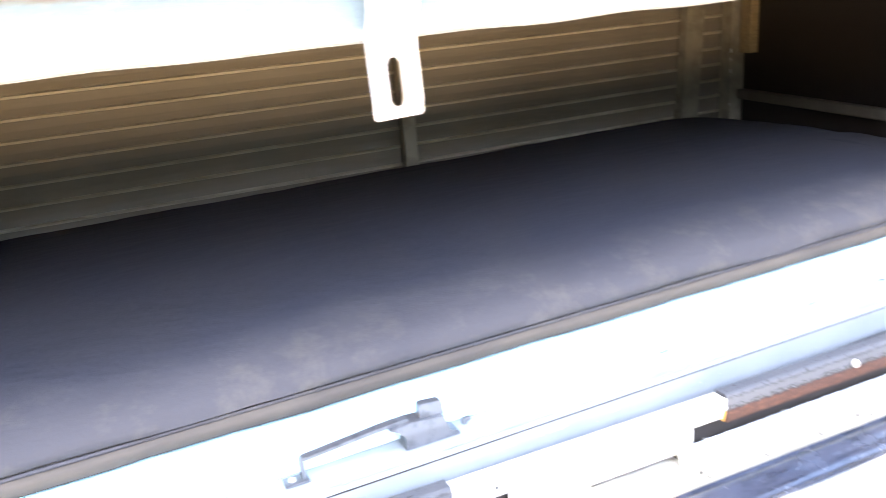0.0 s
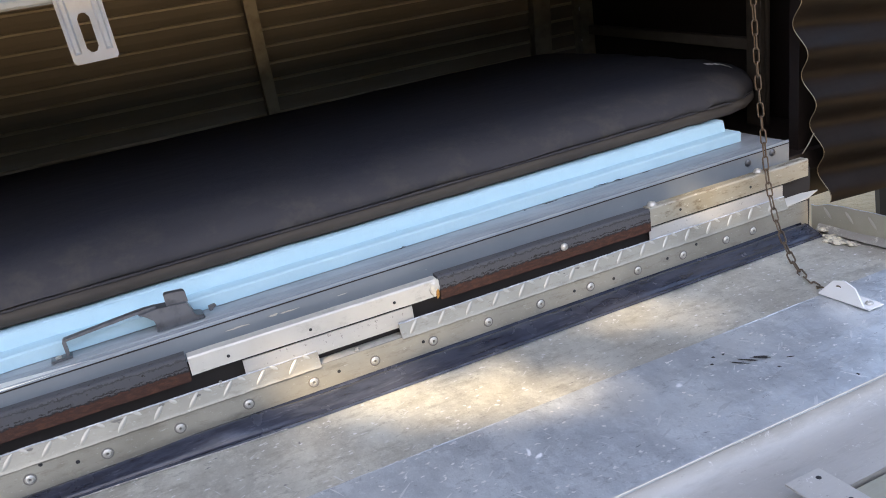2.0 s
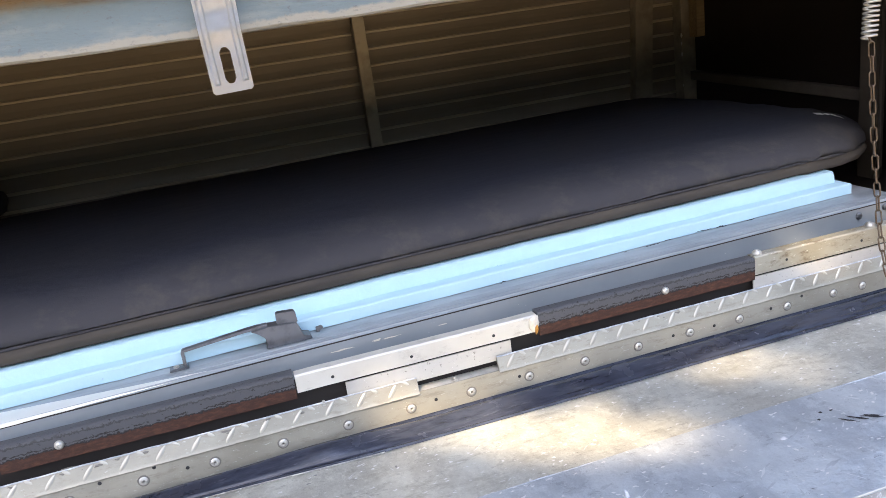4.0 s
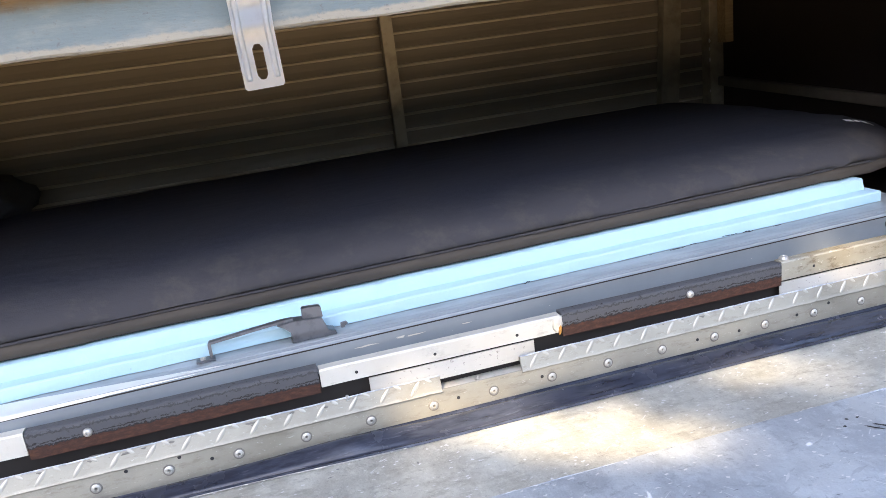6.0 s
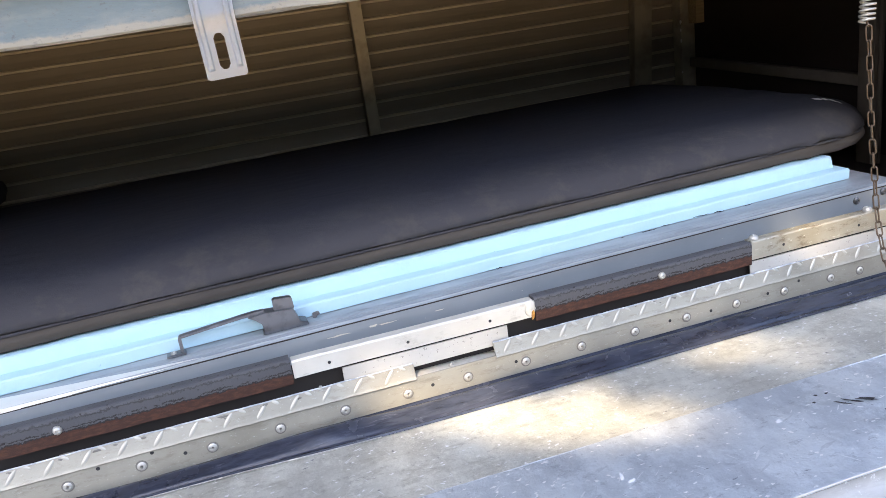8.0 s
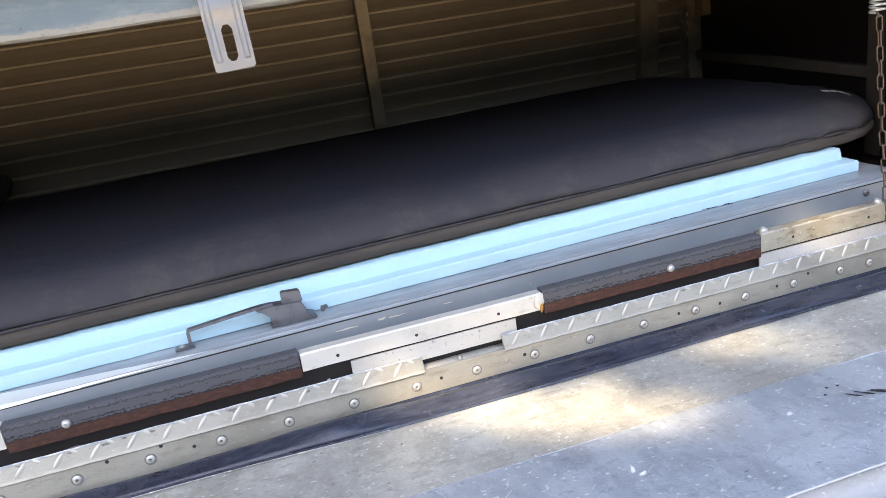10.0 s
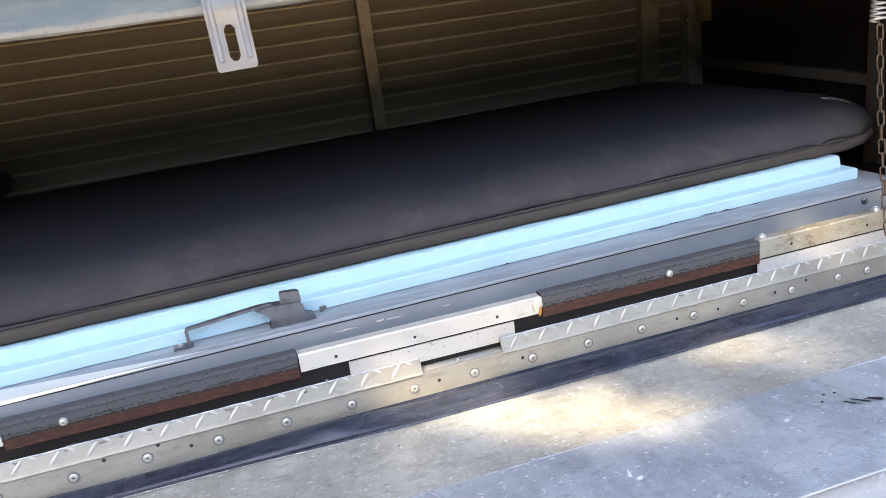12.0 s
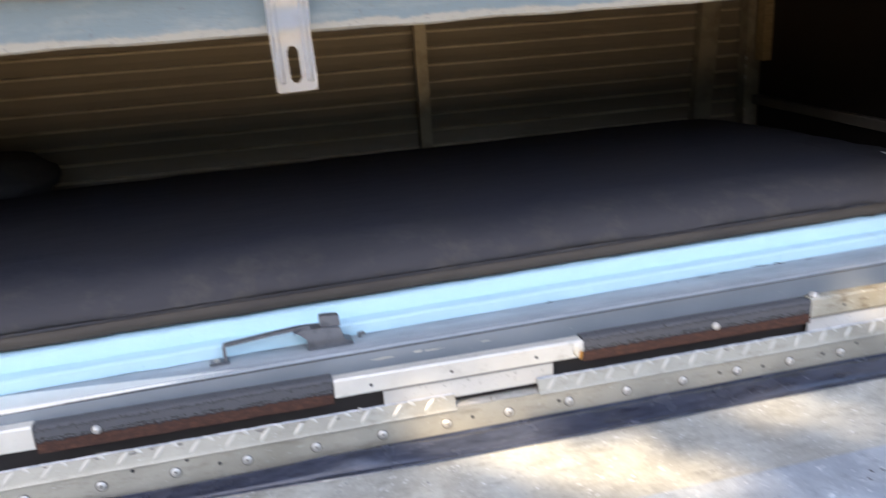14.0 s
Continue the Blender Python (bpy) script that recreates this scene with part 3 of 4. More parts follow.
def mattress():
    thing = empty("mattress", pose(0, 0.7738, 0.9135, 0, 0, BED_IN), "thin mattress in dark grey cloth lying on the foam", "mattress")
    xl, xr, depth, rad, h = -0.72, 1.638, 0.955, 0.19, 0.088

    def outline(inset, n=12):
        pts, r = [], rad - inset
        for cx, cy, a0 in ((xr - rad, rad, -90), (xr - rad, depth - rad, 0), (xl + rad, depth - rad, 90), (xl + rad, rad, 180)):
            for k in range(n + 1):
                a = radians(a0 + 90 * k / n)
                pts.append((cx + r * math.cos(a), cy + r * math.sin(a)))
        full = []
        for a, b in zip(pts, pts[1:] + pts[:1]):
            steps = max(1, int(math.dist(a, b) / 0.03))
            full += [(a[0] + (b[0] - a[0]) * s / steps, a[1] + (b[1] - a[1]) * s / steps) for s in range(steps)]
        return full
    layers = [(0.050, 0.0), (0.014, 0.0015), (0.0075, 0.004), (0.0035, 0.009), (0.002, 0.016), (0.003, 0.0215), (0.0095, 0.0255), (0.0105, 0.0285), (0.003, 0.033), (0.004, 0.041), (0.010, 0.051), (0.022, 0.061), (0.040, 0.0695), (0.064, 0.077), (0.097, 0.083), (0.14, 0.087), (0.185, 0.088)]
    bm = bmesh.new()
    rings = []
    base = outline(0.0)
    cx0, cx1, cy0, cy1 = xl + 0.191, xr - 0.191, 0.191, depth - 0.191
    for inset, z in layers:
        ring = []
        for x, y in base:
            qx, qy = min(max(x, cx0), cx1), min(max(y, cy0), cy1)
            d = math.dist((x, y), (qx, qy)) or 1
            k = (d - inset) / d
            px, py = qx + (x - qx) * k, qy + (y - qy) * k
            along = max(0, py / depth - 0.12)
            sag = (-0.024 * along + 0.075 * along * max(0, 0.88 - along)) * (z / h)
            near = math.exp(-((px - xr) ** 2 + (py - 0.1) ** 2) / 0.09)
            wr = 0.0035 * noise.noise((px * 7, py * 5, z * 30)) + (0.002 + 0.015 * near) * noise.noise((px * 22, py * 16, z * 30))
            ring.append(bm.verts.new((px + wr, py + wr * 1.2, z + sag + 0.5 * wr * (z > 0.03))))
        rings.append(ring)
    for a, b in zip(rings, rings[1:]):
        for i in range(len(a)):
            bm.faces.new((a[i], a[(i + 1) % len(a)], b[(i + 1) % len(a)], b[i]))
    bm.faces.new(rings[0][::-1])
    bm.faces.new(rings[-1])
    body = smooth(part("body", bm, [cloth_m, bounce_band_m], thing), 70)
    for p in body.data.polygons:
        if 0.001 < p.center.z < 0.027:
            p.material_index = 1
    seam = [(x, y - 0.0, 0.0270 - 0.024 * max(0, y / depth - 0.12) * 0.3) for x, y in outline(0.0070)]
    smooth(part("piping", tube(seam, 0.0026, 6, True), cloth_m, thing, "dark piping along the seam"))
    bm = bmesh.new()
    tree = BVHTree.FromPolygons([v.co for v in body.data.vertices], [p.vertices[:] for p in body.data.polygons])
    for w, dx in ((0.016, 0), (0.009, 0.019), (0.014, 0.031), (0.006, 0.048)):
        y = 0.135 - dx * 0.4
        quad = []
        for px, py in ((0, 0), (w, -0.4 * w), (w + 0.003, 0.015 - 0.4 * w), (0.003, 0.015)):
            hit = tree.ray_cast(Vector((1.525 + dx + px, y + py, 0.3)), Vector((0, 0, -1)))[0]
            quad.append(bm.verts.new(hit + Vector((0, 0, 0.0012))))
        bm.faces.new(quad)
    part("printed_mark", bm, white_m, thing, "small white printed mark that cannot be read")


mattress()

bag = bmesh.new()
bmesh.ops.create_icosphere(bag, subdivisions=4, radius=1)
for v in bag.verts:
    v.co = Vector((v.co.x * 0.17, v.co.y * 0.11, v.co.z * 0.065)) * (1 + 0.16 * noise.noise(v.co * 1.7) + 0.06 * noise.noise(v.co * 5))
bag = smooth(part("dark_bag", bag, cloth_m), 80)
bag.matrix_basis = pose(-0.37, 1.60, 1.03, 0, 4, 6)
tagged(bag, "black soft bag lying on the mattress", "bag")

def chip(x, z, w, d, seed, mat=None):
    """A small ragged patch of bare metal on the sill's face."""
    bm = bmesh.new()
    mid = bm.verts.new((0, 0, 0))
    ring = []
    for k in range(20):
        a = 2 * math.pi * k / 20
        r = 0.65 + 0.6 * noise.noise((math.cos(a) * 1.8, math.sin(a) * 1.8, seed))
        ring.append(bm.verts.new((w * r * math.cos(a), 0, d * r * math.sin(a))))
    for k in range(20):
        bm.faces.new((mid, ring[k], ring[(k + 1) % 20]))
    ob = part("bare_patch", bm, mat or alu_m, sill)
    ob.matrix_basis = pose(x, -0.0007, z)


for k, (x, z, w, d) in enumerate(((0.40, -0.0175, 0.030, 0.0016), (0.452, -0.0165, 0.010, 0.0025), (0.475, -0.0175, 0.02, 0.0014), (0.56, -0.0185, 0.012, 0.0010))):
    chip(x, z, w, d, k)
part("sill_cover", box(-0.75, 1.498, 0.0095, 0.128, -0.0014, 0.0002, 0.0003), ledge_m, sill)
# lift handle on the sill
handle = empty("lift_handle", pose(0.245, 0.728, 0.871, 0, 0, TURN_IN), "dull grey metal lift handle standing on the sill", "handle")


def side_cut(outline, half, name, label=""):
    """A part of the handle cut from an (x, z) outline, rounded."""
    bm = bmesh.new()
    vs = [[bm.verts.new((x, y * half, z)) for x, z in outline] for y in (-1, 1)]
    for i in range(len(outline)):
        j = (i + 1) % len(outline)
        bm.faces.new((vs[0][i], vs[0][j], vs[1][j], vs[1][i]))
    bm.faces.new(vs[0])
    bm.faces.new(vs[1][::-1])
    bmesh.ops.bevel(bm, geom=bm.edges[:], offset=0.0008, segments=2, affect="EDGES")
    return smooth(part(name, bm, handle_m, handle, label))


side_cut([(-0.0775, 0.0), (-0.0775, 0.025), (-0.0755, 0.0275), (-0.0730, 0.027), (-0.0730, 0.0)], 0.005, "leg")
side_cut([(-0.0765, 0.0255), (-0.075, 0.0285), (0.018, 0.0362), (0.036, 0.0372), (0.052, 0.0372), (0.052, 0.0320), (0.030, 0.0325), (0.018, 0.0322), (-0.072, 0.0248)], 0.0055, "grip")
side_cut([(0.044, 0.0), (0.047, 0.010), (0.045, 0.019), (0.037, 0.027), (0.026, 0.0322), (0.050, 0.0345), (0.094, 0.0310), (0.097, 0.022), (0.101, 0.008), (0.112, 0.006), (0.114, 0.0)], 0.0115, "latch_body")
side_cut([(0.066, 0.030), (0.0665, 0.0485), (0.069, 0.0505), (0.093, 0.0485), (0.096, 0.046), (0.097, 0.030)], 0.006, "thumb_tab", "upright thumb tab")
smooth(part("foot", box(-0.098, -0.070, -0.009, 0.009, 0.0, 0.003, 0.001), handle_m, handle))
part("foot_screw", lathe([(0.0045, 0.003), (0.0042, 0.0052), (0.002, 0.0056), (0.001, 0.004)], 10), rivet_m, handle).matrix_basis = pose(-0.088, 0, 0)
side_cut([(0.122, 0.004), (0.122, 0.012), (0.132, 0.013), (0.134, 0.009), (0.128, 0.008), (0.128, 0.004)], 0.003, "spring_clip", "small dark clip end")

# hinge line: rusty angle irons, pale aluminium plates, near-black panel as the gap's shade
backing = part("hinge_shade_panel", box(-0.75, 1.50, 0.674, 0.680, 0.70, 0.826, 0.001), gap_m)
tagged(backing, "near-black panel standing in for shade behind the hinge gap", "panel", kind="structure")


def angle_iron(x0, x1, bolt_x):
    thing = empty("angle_iron", pose(0, 0.654, 0.811), "rusty steel angle iron bolted along the hinge line", "angle iron", "angle irons on the hinge line")
    p = [(0.0, 0.0), (0.004, 0.0), (0.004, 0.034), (0.022, 0.034), (0.022, 0.0385), (0.005, 0.0395), (0.0012, 0.0375), (0.0, 0.034)]
    bm = extrude_x(p, x0, x1, cuts=60)
    for v in bm.verts:
        v.co.y += 0.0006 * noise.noise((v.co.x * 15, v.co.z * 50, 1))
        v.co.z += 0.0007 * noise.noise((v.co.x * 22, 2, 5)) * (v.co.z < 0.002)
    part("flange", bm, rust_m, thing)
    b = smooth(part("bolt_head", dome(0.0065, 0.0055), rivet_m, thing, "shiny round bolt head"))
    b.matrix_basis = pose(bolt_x, 0, 0.0225, 90, 0, 0)


angle_iron(-0.083, 0.316, -0.005)
angle_iron(0.704, 1.108, 0.932)


def hinge_plate(x0, x1, holes, mat, label, top=0.031):
    thing = empty("hinge_plate", pose(0, 0.657, 0.818), label, "metal plate", "plates on the hinge line")
    p = [(0.0, 0.0), (0.003, 0.0), (0.003, top - 0.001), (0.019, top - 0.001), (0.019, top + 0.002), (0.002, top + 0.0025), (0.0, top)]
    bm = extrude_x(p, x0, x1, cuts=50)
    for v in bm.verts:
        v.co.y += 0.0007 * noise.noise((v.co.x * 11, v.co.z * 30, 6))
        v.co.z += 0.0006 * noise.noise((v.co.x * 18, 4, 7))
    plate = part("plate", bm, mat, thing)
    for hx, hz in holes:
        h = part("screw_hole", dome(0.0026, 0.0008, 10), mark_m, plate)
        h.matrix_basis = pose(hx, 0.0000, hz, 90, 0, 0)
    return thing


hinge_plate(0.318, 0.7025, ((0.372, 0.0115), (0.494, 0.0115), (0.628, 0.0115)), alu_m, "bright bare aluminium plate with three screw holes", 0.0255)
right_plate = hinge_plate(1.110, 1.476, ((1.175, 0.014), (1.335, 0.014)), alu_old_m, "stained aluminium plate beside the rusty angle iron")
hinge_plate(-0.75, -0.085, ((-0.2, 0.014),), alu_m, "bright bare aluminium plate on the hinge line")
for bx in (1.122, 1.362):
    b = smooth(part("bolt_head", dome(0.0085, 0.007), rivet_m, right_plate))
    b.matrix_basis = pose(bx, 0.010, 0.0336, 0, 0, 0)


def lower_strip(x0, x1, label):
    ob = part("backing_strip", box(x0, x1, 0.660, 0.6625, 0.7845, 0.8138, 0.0006), speck_m)
    return tagged(ob, label, "metal strip", "strips under the plates")


lower_strip(0.389, 0.656, "speckled pale aluminium strip under the hinge plate")
lower_strip(1.109, 1.416, "clean pale aluminium strip under the stained plate")
ledge = part("inner_ledge", box(0.488, 0.636, 0.651, 0.673, 0.7685, 0.7715, 0.0006), alu_m)
tagged(ledge, "pale inner ledge where the tread lip is cut away", "metal strip", "strips under the plates")
for nx_, nz_ in ((0.556, 0.7715), (0.352, 0.789)):
    nut = smooth(part("nut", lathe([(0.0048, 0.0), (0.0048, 0.0035), (0.0027, 0.004), (0.0024, 0.007), (0.001, 0.0074)], 6), rivet_m), 20)
    nut.matrix_basis = pose(nx_, 0.657, nz_ - 0.0005)
    tagged(nut, "small bolt end with a hex nut at the hinge line", "nut", "nuts on the hinge line")
bm = bmesh.new()
bmesh.ops.create_icosphere(bm, subdivisions=3, radius=1)
for v in bm.verts:
    v.co = Vector((v.co.x * 0.009, v.co.y * 0.0025, v.co.z * 0.013)) * (1 + 0.5 * noise.noise(v.co * 1.9))
smear = smooth(part("sealant_smear", bm, alu_m), 80)
smear.matrix_basis = pose(0.698, 0.656, 0.834, 0, 8, 0)
tagged(smear, "dab of cream sealant with an orange rust run", "sealant")
bm = bmesh.new()
bmesh.ops.create_icosphere(bm, subdivisions=2, radius=1)
for v in bm.verts:
    v.co = Vector((v.co.x * 0.0028, v.co.y * 0.0012, v.co.z * 0.008)) * (1 + 0.5 * noise.noise(v.co * 2.3 + Vector((3, 0, 0))))
smooth(part("rust_run", bm, orange_m, smear, "orange rust run"), 80).matrix_basis = pose(0.003, -0.0022, -0.011)


# ---- the folded-down door, which serves as a table ----
DOOR = pose(0, 0.650, 0.7165, -2.6, 0, 0)
TX0, TX1 = -0.70, 1.468
door = empty("fold_down_door", DOOR, "folded-down aluminium hatch door used as a table", "hatch door")
bm = bmesh.new()
nx, ny = 150, 36
grid = [[bm.verts.new((TX0 + (TX1 - TX0) * i / nx, -0.245 + (0.245 - 0.002) * j / ny, 0.0012 * noise.noise((i * 0.09, j * 0.2, 4)))) for i in range(nx + 1)] for j in range(ny + 1)]
for j in range(ny):
    for i in range(nx):
        bm.faces.new((grid[j][i], grid[j][i + 1], grid[j + 1][i + 1], grid[j + 1][i]))
smooth(part("inner_sheet", bm, inner_m, door), 60)
bm = bmesh.new()
top = [[bm.verts.new((TX0 + (TX1 - TX0) * i / nx, -0.452 + 0.216 * j / ny, 0.0036 + 0.0014 * noise.noise((i * 0.07, j * 0.15, 9)))) for i in range(nx + 1)] for j in range(ny + 1)]
for j in range(ny):
    for i in range(nx):
        bm.faces.new((top[j][i], top[j][i + 1], top[j + 1][i + 1], top[j + 1][i]))
low = [bm.verts.new((v.co.x, v.co.y + 0.0005, v.co.z - 0.0042)) for v in top[-1]]
for i in range(nx):
    bm.faces.new((top[-1][i], top[-1][i + 1], low[i + 1], low[i]))
low = [bm.verts.new((v.co.x, v.co.y, v.co.z - 0.004)) for v in top[0]]
for i in range(nx):
    bm.faces.new((top[0][i + 1], top[0][i], low[i], low[i + 1]))
smooth(part("outer_sheet", bm, table_m, door), 50)
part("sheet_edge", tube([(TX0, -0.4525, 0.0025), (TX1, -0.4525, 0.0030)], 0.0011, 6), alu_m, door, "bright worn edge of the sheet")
seam = [(TX0 + (TX1 - TX0) * k / 260, -0.2362 + 0.0012 * noise.noise((k * 0.21, 3, 1)), 0.0030 + 0.0006 * noise.noise((k * 0.3, 1, 8))) for k in range(261)]
part("lap_edge", tube(seam, 0.0010, 6), seam_m, door, "bright ragged edge of the lapped sheet")
smooth(part("outer_frame", extrude_x([(-0.449, -0.003), (-0.4535, -0.0125), (-0.460, -0.0185), (-0.470, -0.0212), (-0.485, -0.0215), (-0.505, -0.0195), (-0.530, -0.0165), (-0.562, -0.0145), (-0.562, -0.034), (-0.449, -0.034)], TX0, TX1, cuts=40), frame_m, door, "dull frame member along the outer edge"), 60)
# black bar added below the open gap to make it look shaded
part("gap_shade_bar", box(TX0, TX1, -0.572, -0.560, -0.036, -0.0345), gap_m, door, "black bar standing in for shade in the gap beside the frame")
part("outer_strip", box(TX0, TX1, -0.628, -0.5695, -0.034, -0.0145, 0.001), olive_m, door, "olive-stained metal strip")
part("brown_edge", box(TX0, TX1, -0.648, -0.629, -0.038, -0.012, 0.002), brown_edge_m, door, "brown primed outer edge")

# upstand with tread plate lip, rivets and rubber strip
up = part("upstand", box(TX0, TX1, -0.003, 0.0, 0.0, 0.0555, 0.0006), tread_m, door)
LIP = [(-0.0050, 0.0515), (-0.0062, 0.0535), (-0.0045, 0.0570), (0.0020, 0.0755), (0.0045, 0.0765), (0.0065, 0.0750), (0.0, 0.0570), (-0.0003, 0.0515)]
lips = []
for xa, xb, cuts in ((TX0, 0.496, 240), (0.628, 1.415, 180)):
    bm = extrude_x(LIP, xa, xb, cuts=cuts)
    for v in bm.verts:
        if v.co.z < 0.054:
            v.co.z += 0.0009 * noise.noise((v.co.x * 60, 2, 3)) + 0.0007 * noise.noise((v.co.x * 200, 2, 3))
        elif v.co.z > 0.07:
            v.co.z += 0.0008 * noise.noise((v.co.x * 35, 8, 3))
    lip = part("tread_lip", bm, tread_m, door, "tread plate lip")
    lips.append((xa, xb, lip))
    steps = int((xb - xa) / 0.008)
    rim = [(xa + (xb - xa) * k / steps, 0.0032 + 0.0006 * noise.noise((k * 0.4, 1, 2)), 0.0766 + 0.0008 * noise.noise(((xa + (xb - xa) * k / steps) * 35, 8, 3))) for k in range(steps + 1)]
    part("worn_rim", tube(rim, 0.0011, 6), seam_m, lip, "bright rubbed rim of the lip")
tip = bmesh.new()
corners = [(1.400, -0.003, 0.0570), (1.400, 0.016, 0.0660), (1.470, 0.016, 0.0660), (1.506, 0.008, 0.0655), (1.470, -0.002, 0.0600)]
vs = [[tip.verts.new((x, y, z + dz)) for x, y, z in corners] for dz in (0, -0.0016)]
for i in range(5):
    j = (i + 1) % 5
    tip.faces.new((vs[0][i], vs[1][i], vs[1][j], vs[0][j]))
tip.faces.new(vs[0])
tip.faces.new(vs[1][::-1])
part("bent_tip", tip, alu_m, door, "bent pointed tin end of the lip")


def tread(parent, places):
    bm = bmesh.new()
    n = 8
    for s in range(n + 1):
        u = -1 + 2 * s / n
        w, h = 0.0031 * math.sqrt(max(0.02, 1 - u * u)), 0.0019 * math.sqrt(max(0, 1 - u * u))
        for a in (-1, 0, 1):
            bm.verts.new((u * 0.0135, a * w, h * (a == 0)))
    bm.verts.ensure_lookup_table()
    for s in range(n):
        for a in range(2):
            i = s * 3 + a
            bm.faces.new((bm.verts[i], bm.verts[i + 3], bm.verts[i + 4], bm.verts[i + 1]))
    first = smooth(part("tread_bar", bm, bar_m, parent), 80)
    first.matrix_basis = places[0]
    spread(first, parent, places[1:])


TREAD = 0.0485
for xa, xb, lip in lips:
    spots = []
    x = -0.66
    while x < 1.40:
        if xa < x - 0.010 and x + 0.010 < xb:
            spots.append(pose(x, -0.0016, 0.0663, 71, 0, 0) @ pose(0, 0, 0, 0, 0, 50) @ Matrix.Diagonal((0.92, 1, 1, 1)))
            spots.append(pose(x + 0.022, 0.0011, 0.0735, 71, 0, 0) @ pose(0, 0, 0, 0, 0, -35) @ Matrix.Diagonal((0.45, 0.8, 0.6, 1)))
        x += TREAD
    tread(lip, spots)
# old sealant crumbling out of the hinge gap behind the lip
crust = bmesh.new()
crng = random.Random(11)
for k in range(150):
    cx = crng.uniform(-0.10, 0.34) if k < 105 else crng.uniform(0.68, 1.10)
    r = crng.uniform(0.0012, 0.0034)
    got = bmesh.ops.create_icosphere(crust, subdivisions=1, radius=1, matrix=pose(cx, 0.659 + crng.uniform(-0.003, 0.004), 0.7875 + crng.uniform(-0.002, 0.003), 0, 0, crng.uniform(-30, 30)) @ Matrix.Diagonal((r * crng.uniform(1.5, 4.5), r, r * 0.8, 1)))
    for v in got["verts"]:
        v.co += Vector((0, 0, 0.001)) * noise.noise(v.co * 300)
crust = part("sealant_crumbs", crust, umber_m)
tagged(crust, "dark crumbs of old sealant in the hinge gap", "debris", kind="stuff")
rivet = smooth(part("rivet", pop_rivet(0.0086), [rivet_m, umber_m], up), 30)
# flange ring and sunk centre in the darker colour
for p in rivet.data.polygons:
    if p.center.x ** 2 + p.center.y ** 2 < 0.0016 ** 2 and p.center.z > 0.0001:
        p.material_index = 1
    elif p.center.z < 0.00145:
        p.material_index = 1
rx = [-0.013 + 0.0985 * k for k in range(-6, 14)] + [1.331]
rivet.matrix_basis = pose(rx[0], -0.0032, 0.033, 90, 0, 0)
spread(rivet, up, [pose(x, -0.0032, 0.033 + 0.0012 * noise.noise((x * 9, 0, 0)), 90, 0, 0) for x in rx[1:]])
hole = part("drill_hole", dome(0.0028, 0.0006, 10), mark_m, up)
hole.matrix_basis = pose(0.52, -0.0032, 0.036, 90, 0, 0)
spread(hole, up, [pose(x, -0.0032, z, 90, 0, 0) for x, z in ((0.03, 0.047), (0.146, 0.035), (0.103, 0.049), (0.66, 0.037), (0.94, 0.035), (1.135, 0.036), (1.02, 0.033), (1.20, 0.044))])
bm = bmesh.new()
n = 180
rows = []
for i in range(n + 1):
    x = TX0 + (1.45 - TX0) * i / n
    narrow = 1.0 - 0.35 / (1 + math.exp((x - 0.30) * 14))
    wob = 0.004 * noise.noise((x * 5, 0, 1)) + 0.006 * math.exp(-((x - 0.33) / 0.09) ** 2)
    dent = 0.0026 * noise.noise((x * 13, 5, 2)) + 0.0024 * noise.noise((x * 36, 9, 2))
    section = ((-0.0035, 0.0165), (-0.0042, 0.0120), (-0.008, 0.0125 + wob * 0.6), (-0.013, 0.0160 + wob), (-0.020, 0.0150 + wob + dent), (-0.030, 0.0098 + wob + dent), (-0.040, 0.0066 + wob * 0.6), (-0.046, 0.0050), (-0.048, 0.0028), (-0.0505, 0.0030), (-0.055, 0.0044), (-0.0565, 0.0008))
    rows.append([bm.verts.new((x, y * narrow, z)) for y, z in section])
for a, b in zip(rows, rows[1:]):
    for k in range(len(a) - 1):
        bm.faces.new((a[k], a[k + 1], b[k + 1], b[k]))
rubber = smooth(part("rubber_strip", bm, rubber_m, door, "glossy black rubber sealing strip"), 60)

seal = [(TX0 + 1.12 * k / 60, -0.0575 * (1.0 - 0.35 / (1 + math.exp((TX0 + 1.12 * k / 60 - 0.30) * 14))) - 0.0004, 0.0016) for k in range(61)]
part("strip_edge", tube(seal, 0.0010, 5), grime_m, rubber, "thin metal edge under the rubber")

# side flange
flange = bmesh.new()
nf = 90
cols = []
for k in range(nf + 1):
    y = -0.012 - 0.648 * k / nf
    bow = 0.0022 * noise.noise((y * 9, 1, 5))
    top = 0.057 + 0.0018 * noise.noise((y * 25, 4, 2)) - 0.010 * math.exp(-((y + 0.02) / 0.02) ** 2)
    cols.append([flange.verts.new(p) for p in ((TX1 - 0.001 + bow, y, -0.02), (TX1 - 0.001 + bow, y, top), (TX1 + 0.002 + bow, y, top), (TX1 + 0.002 + bow, y, -0.02))])
for a, b in zip(cols, cols[1:]):
    for i in range(4):
        flange.faces.new((a[i], b[i], b[(i + 1) % 4], a[(i + 1) % 4]))
flange.faces.new(cols[0])
flange.faces.new(cols[-1][::-1])
side_flange = smooth(part("side_flange", flange, olive_m, door, "bent tread plate side flange"), 40)
part("flange_rim", tube([(TX1 + 0.0005 + 0.0022 * noise.noise((y * 9, 1, 5)), y, 0.0572 + 0.0018 * noise.noise((y * 25, 4, 2)) - 0.010 * math.exp(-((y + 0.02) / 0.02) ** 2)) for y in (-0.012 - 0.648 * k / 90 for k in range(91))], 0.0012, 5), seam_m, side_flange, "bright worn rim")
fold = bmesh.new()
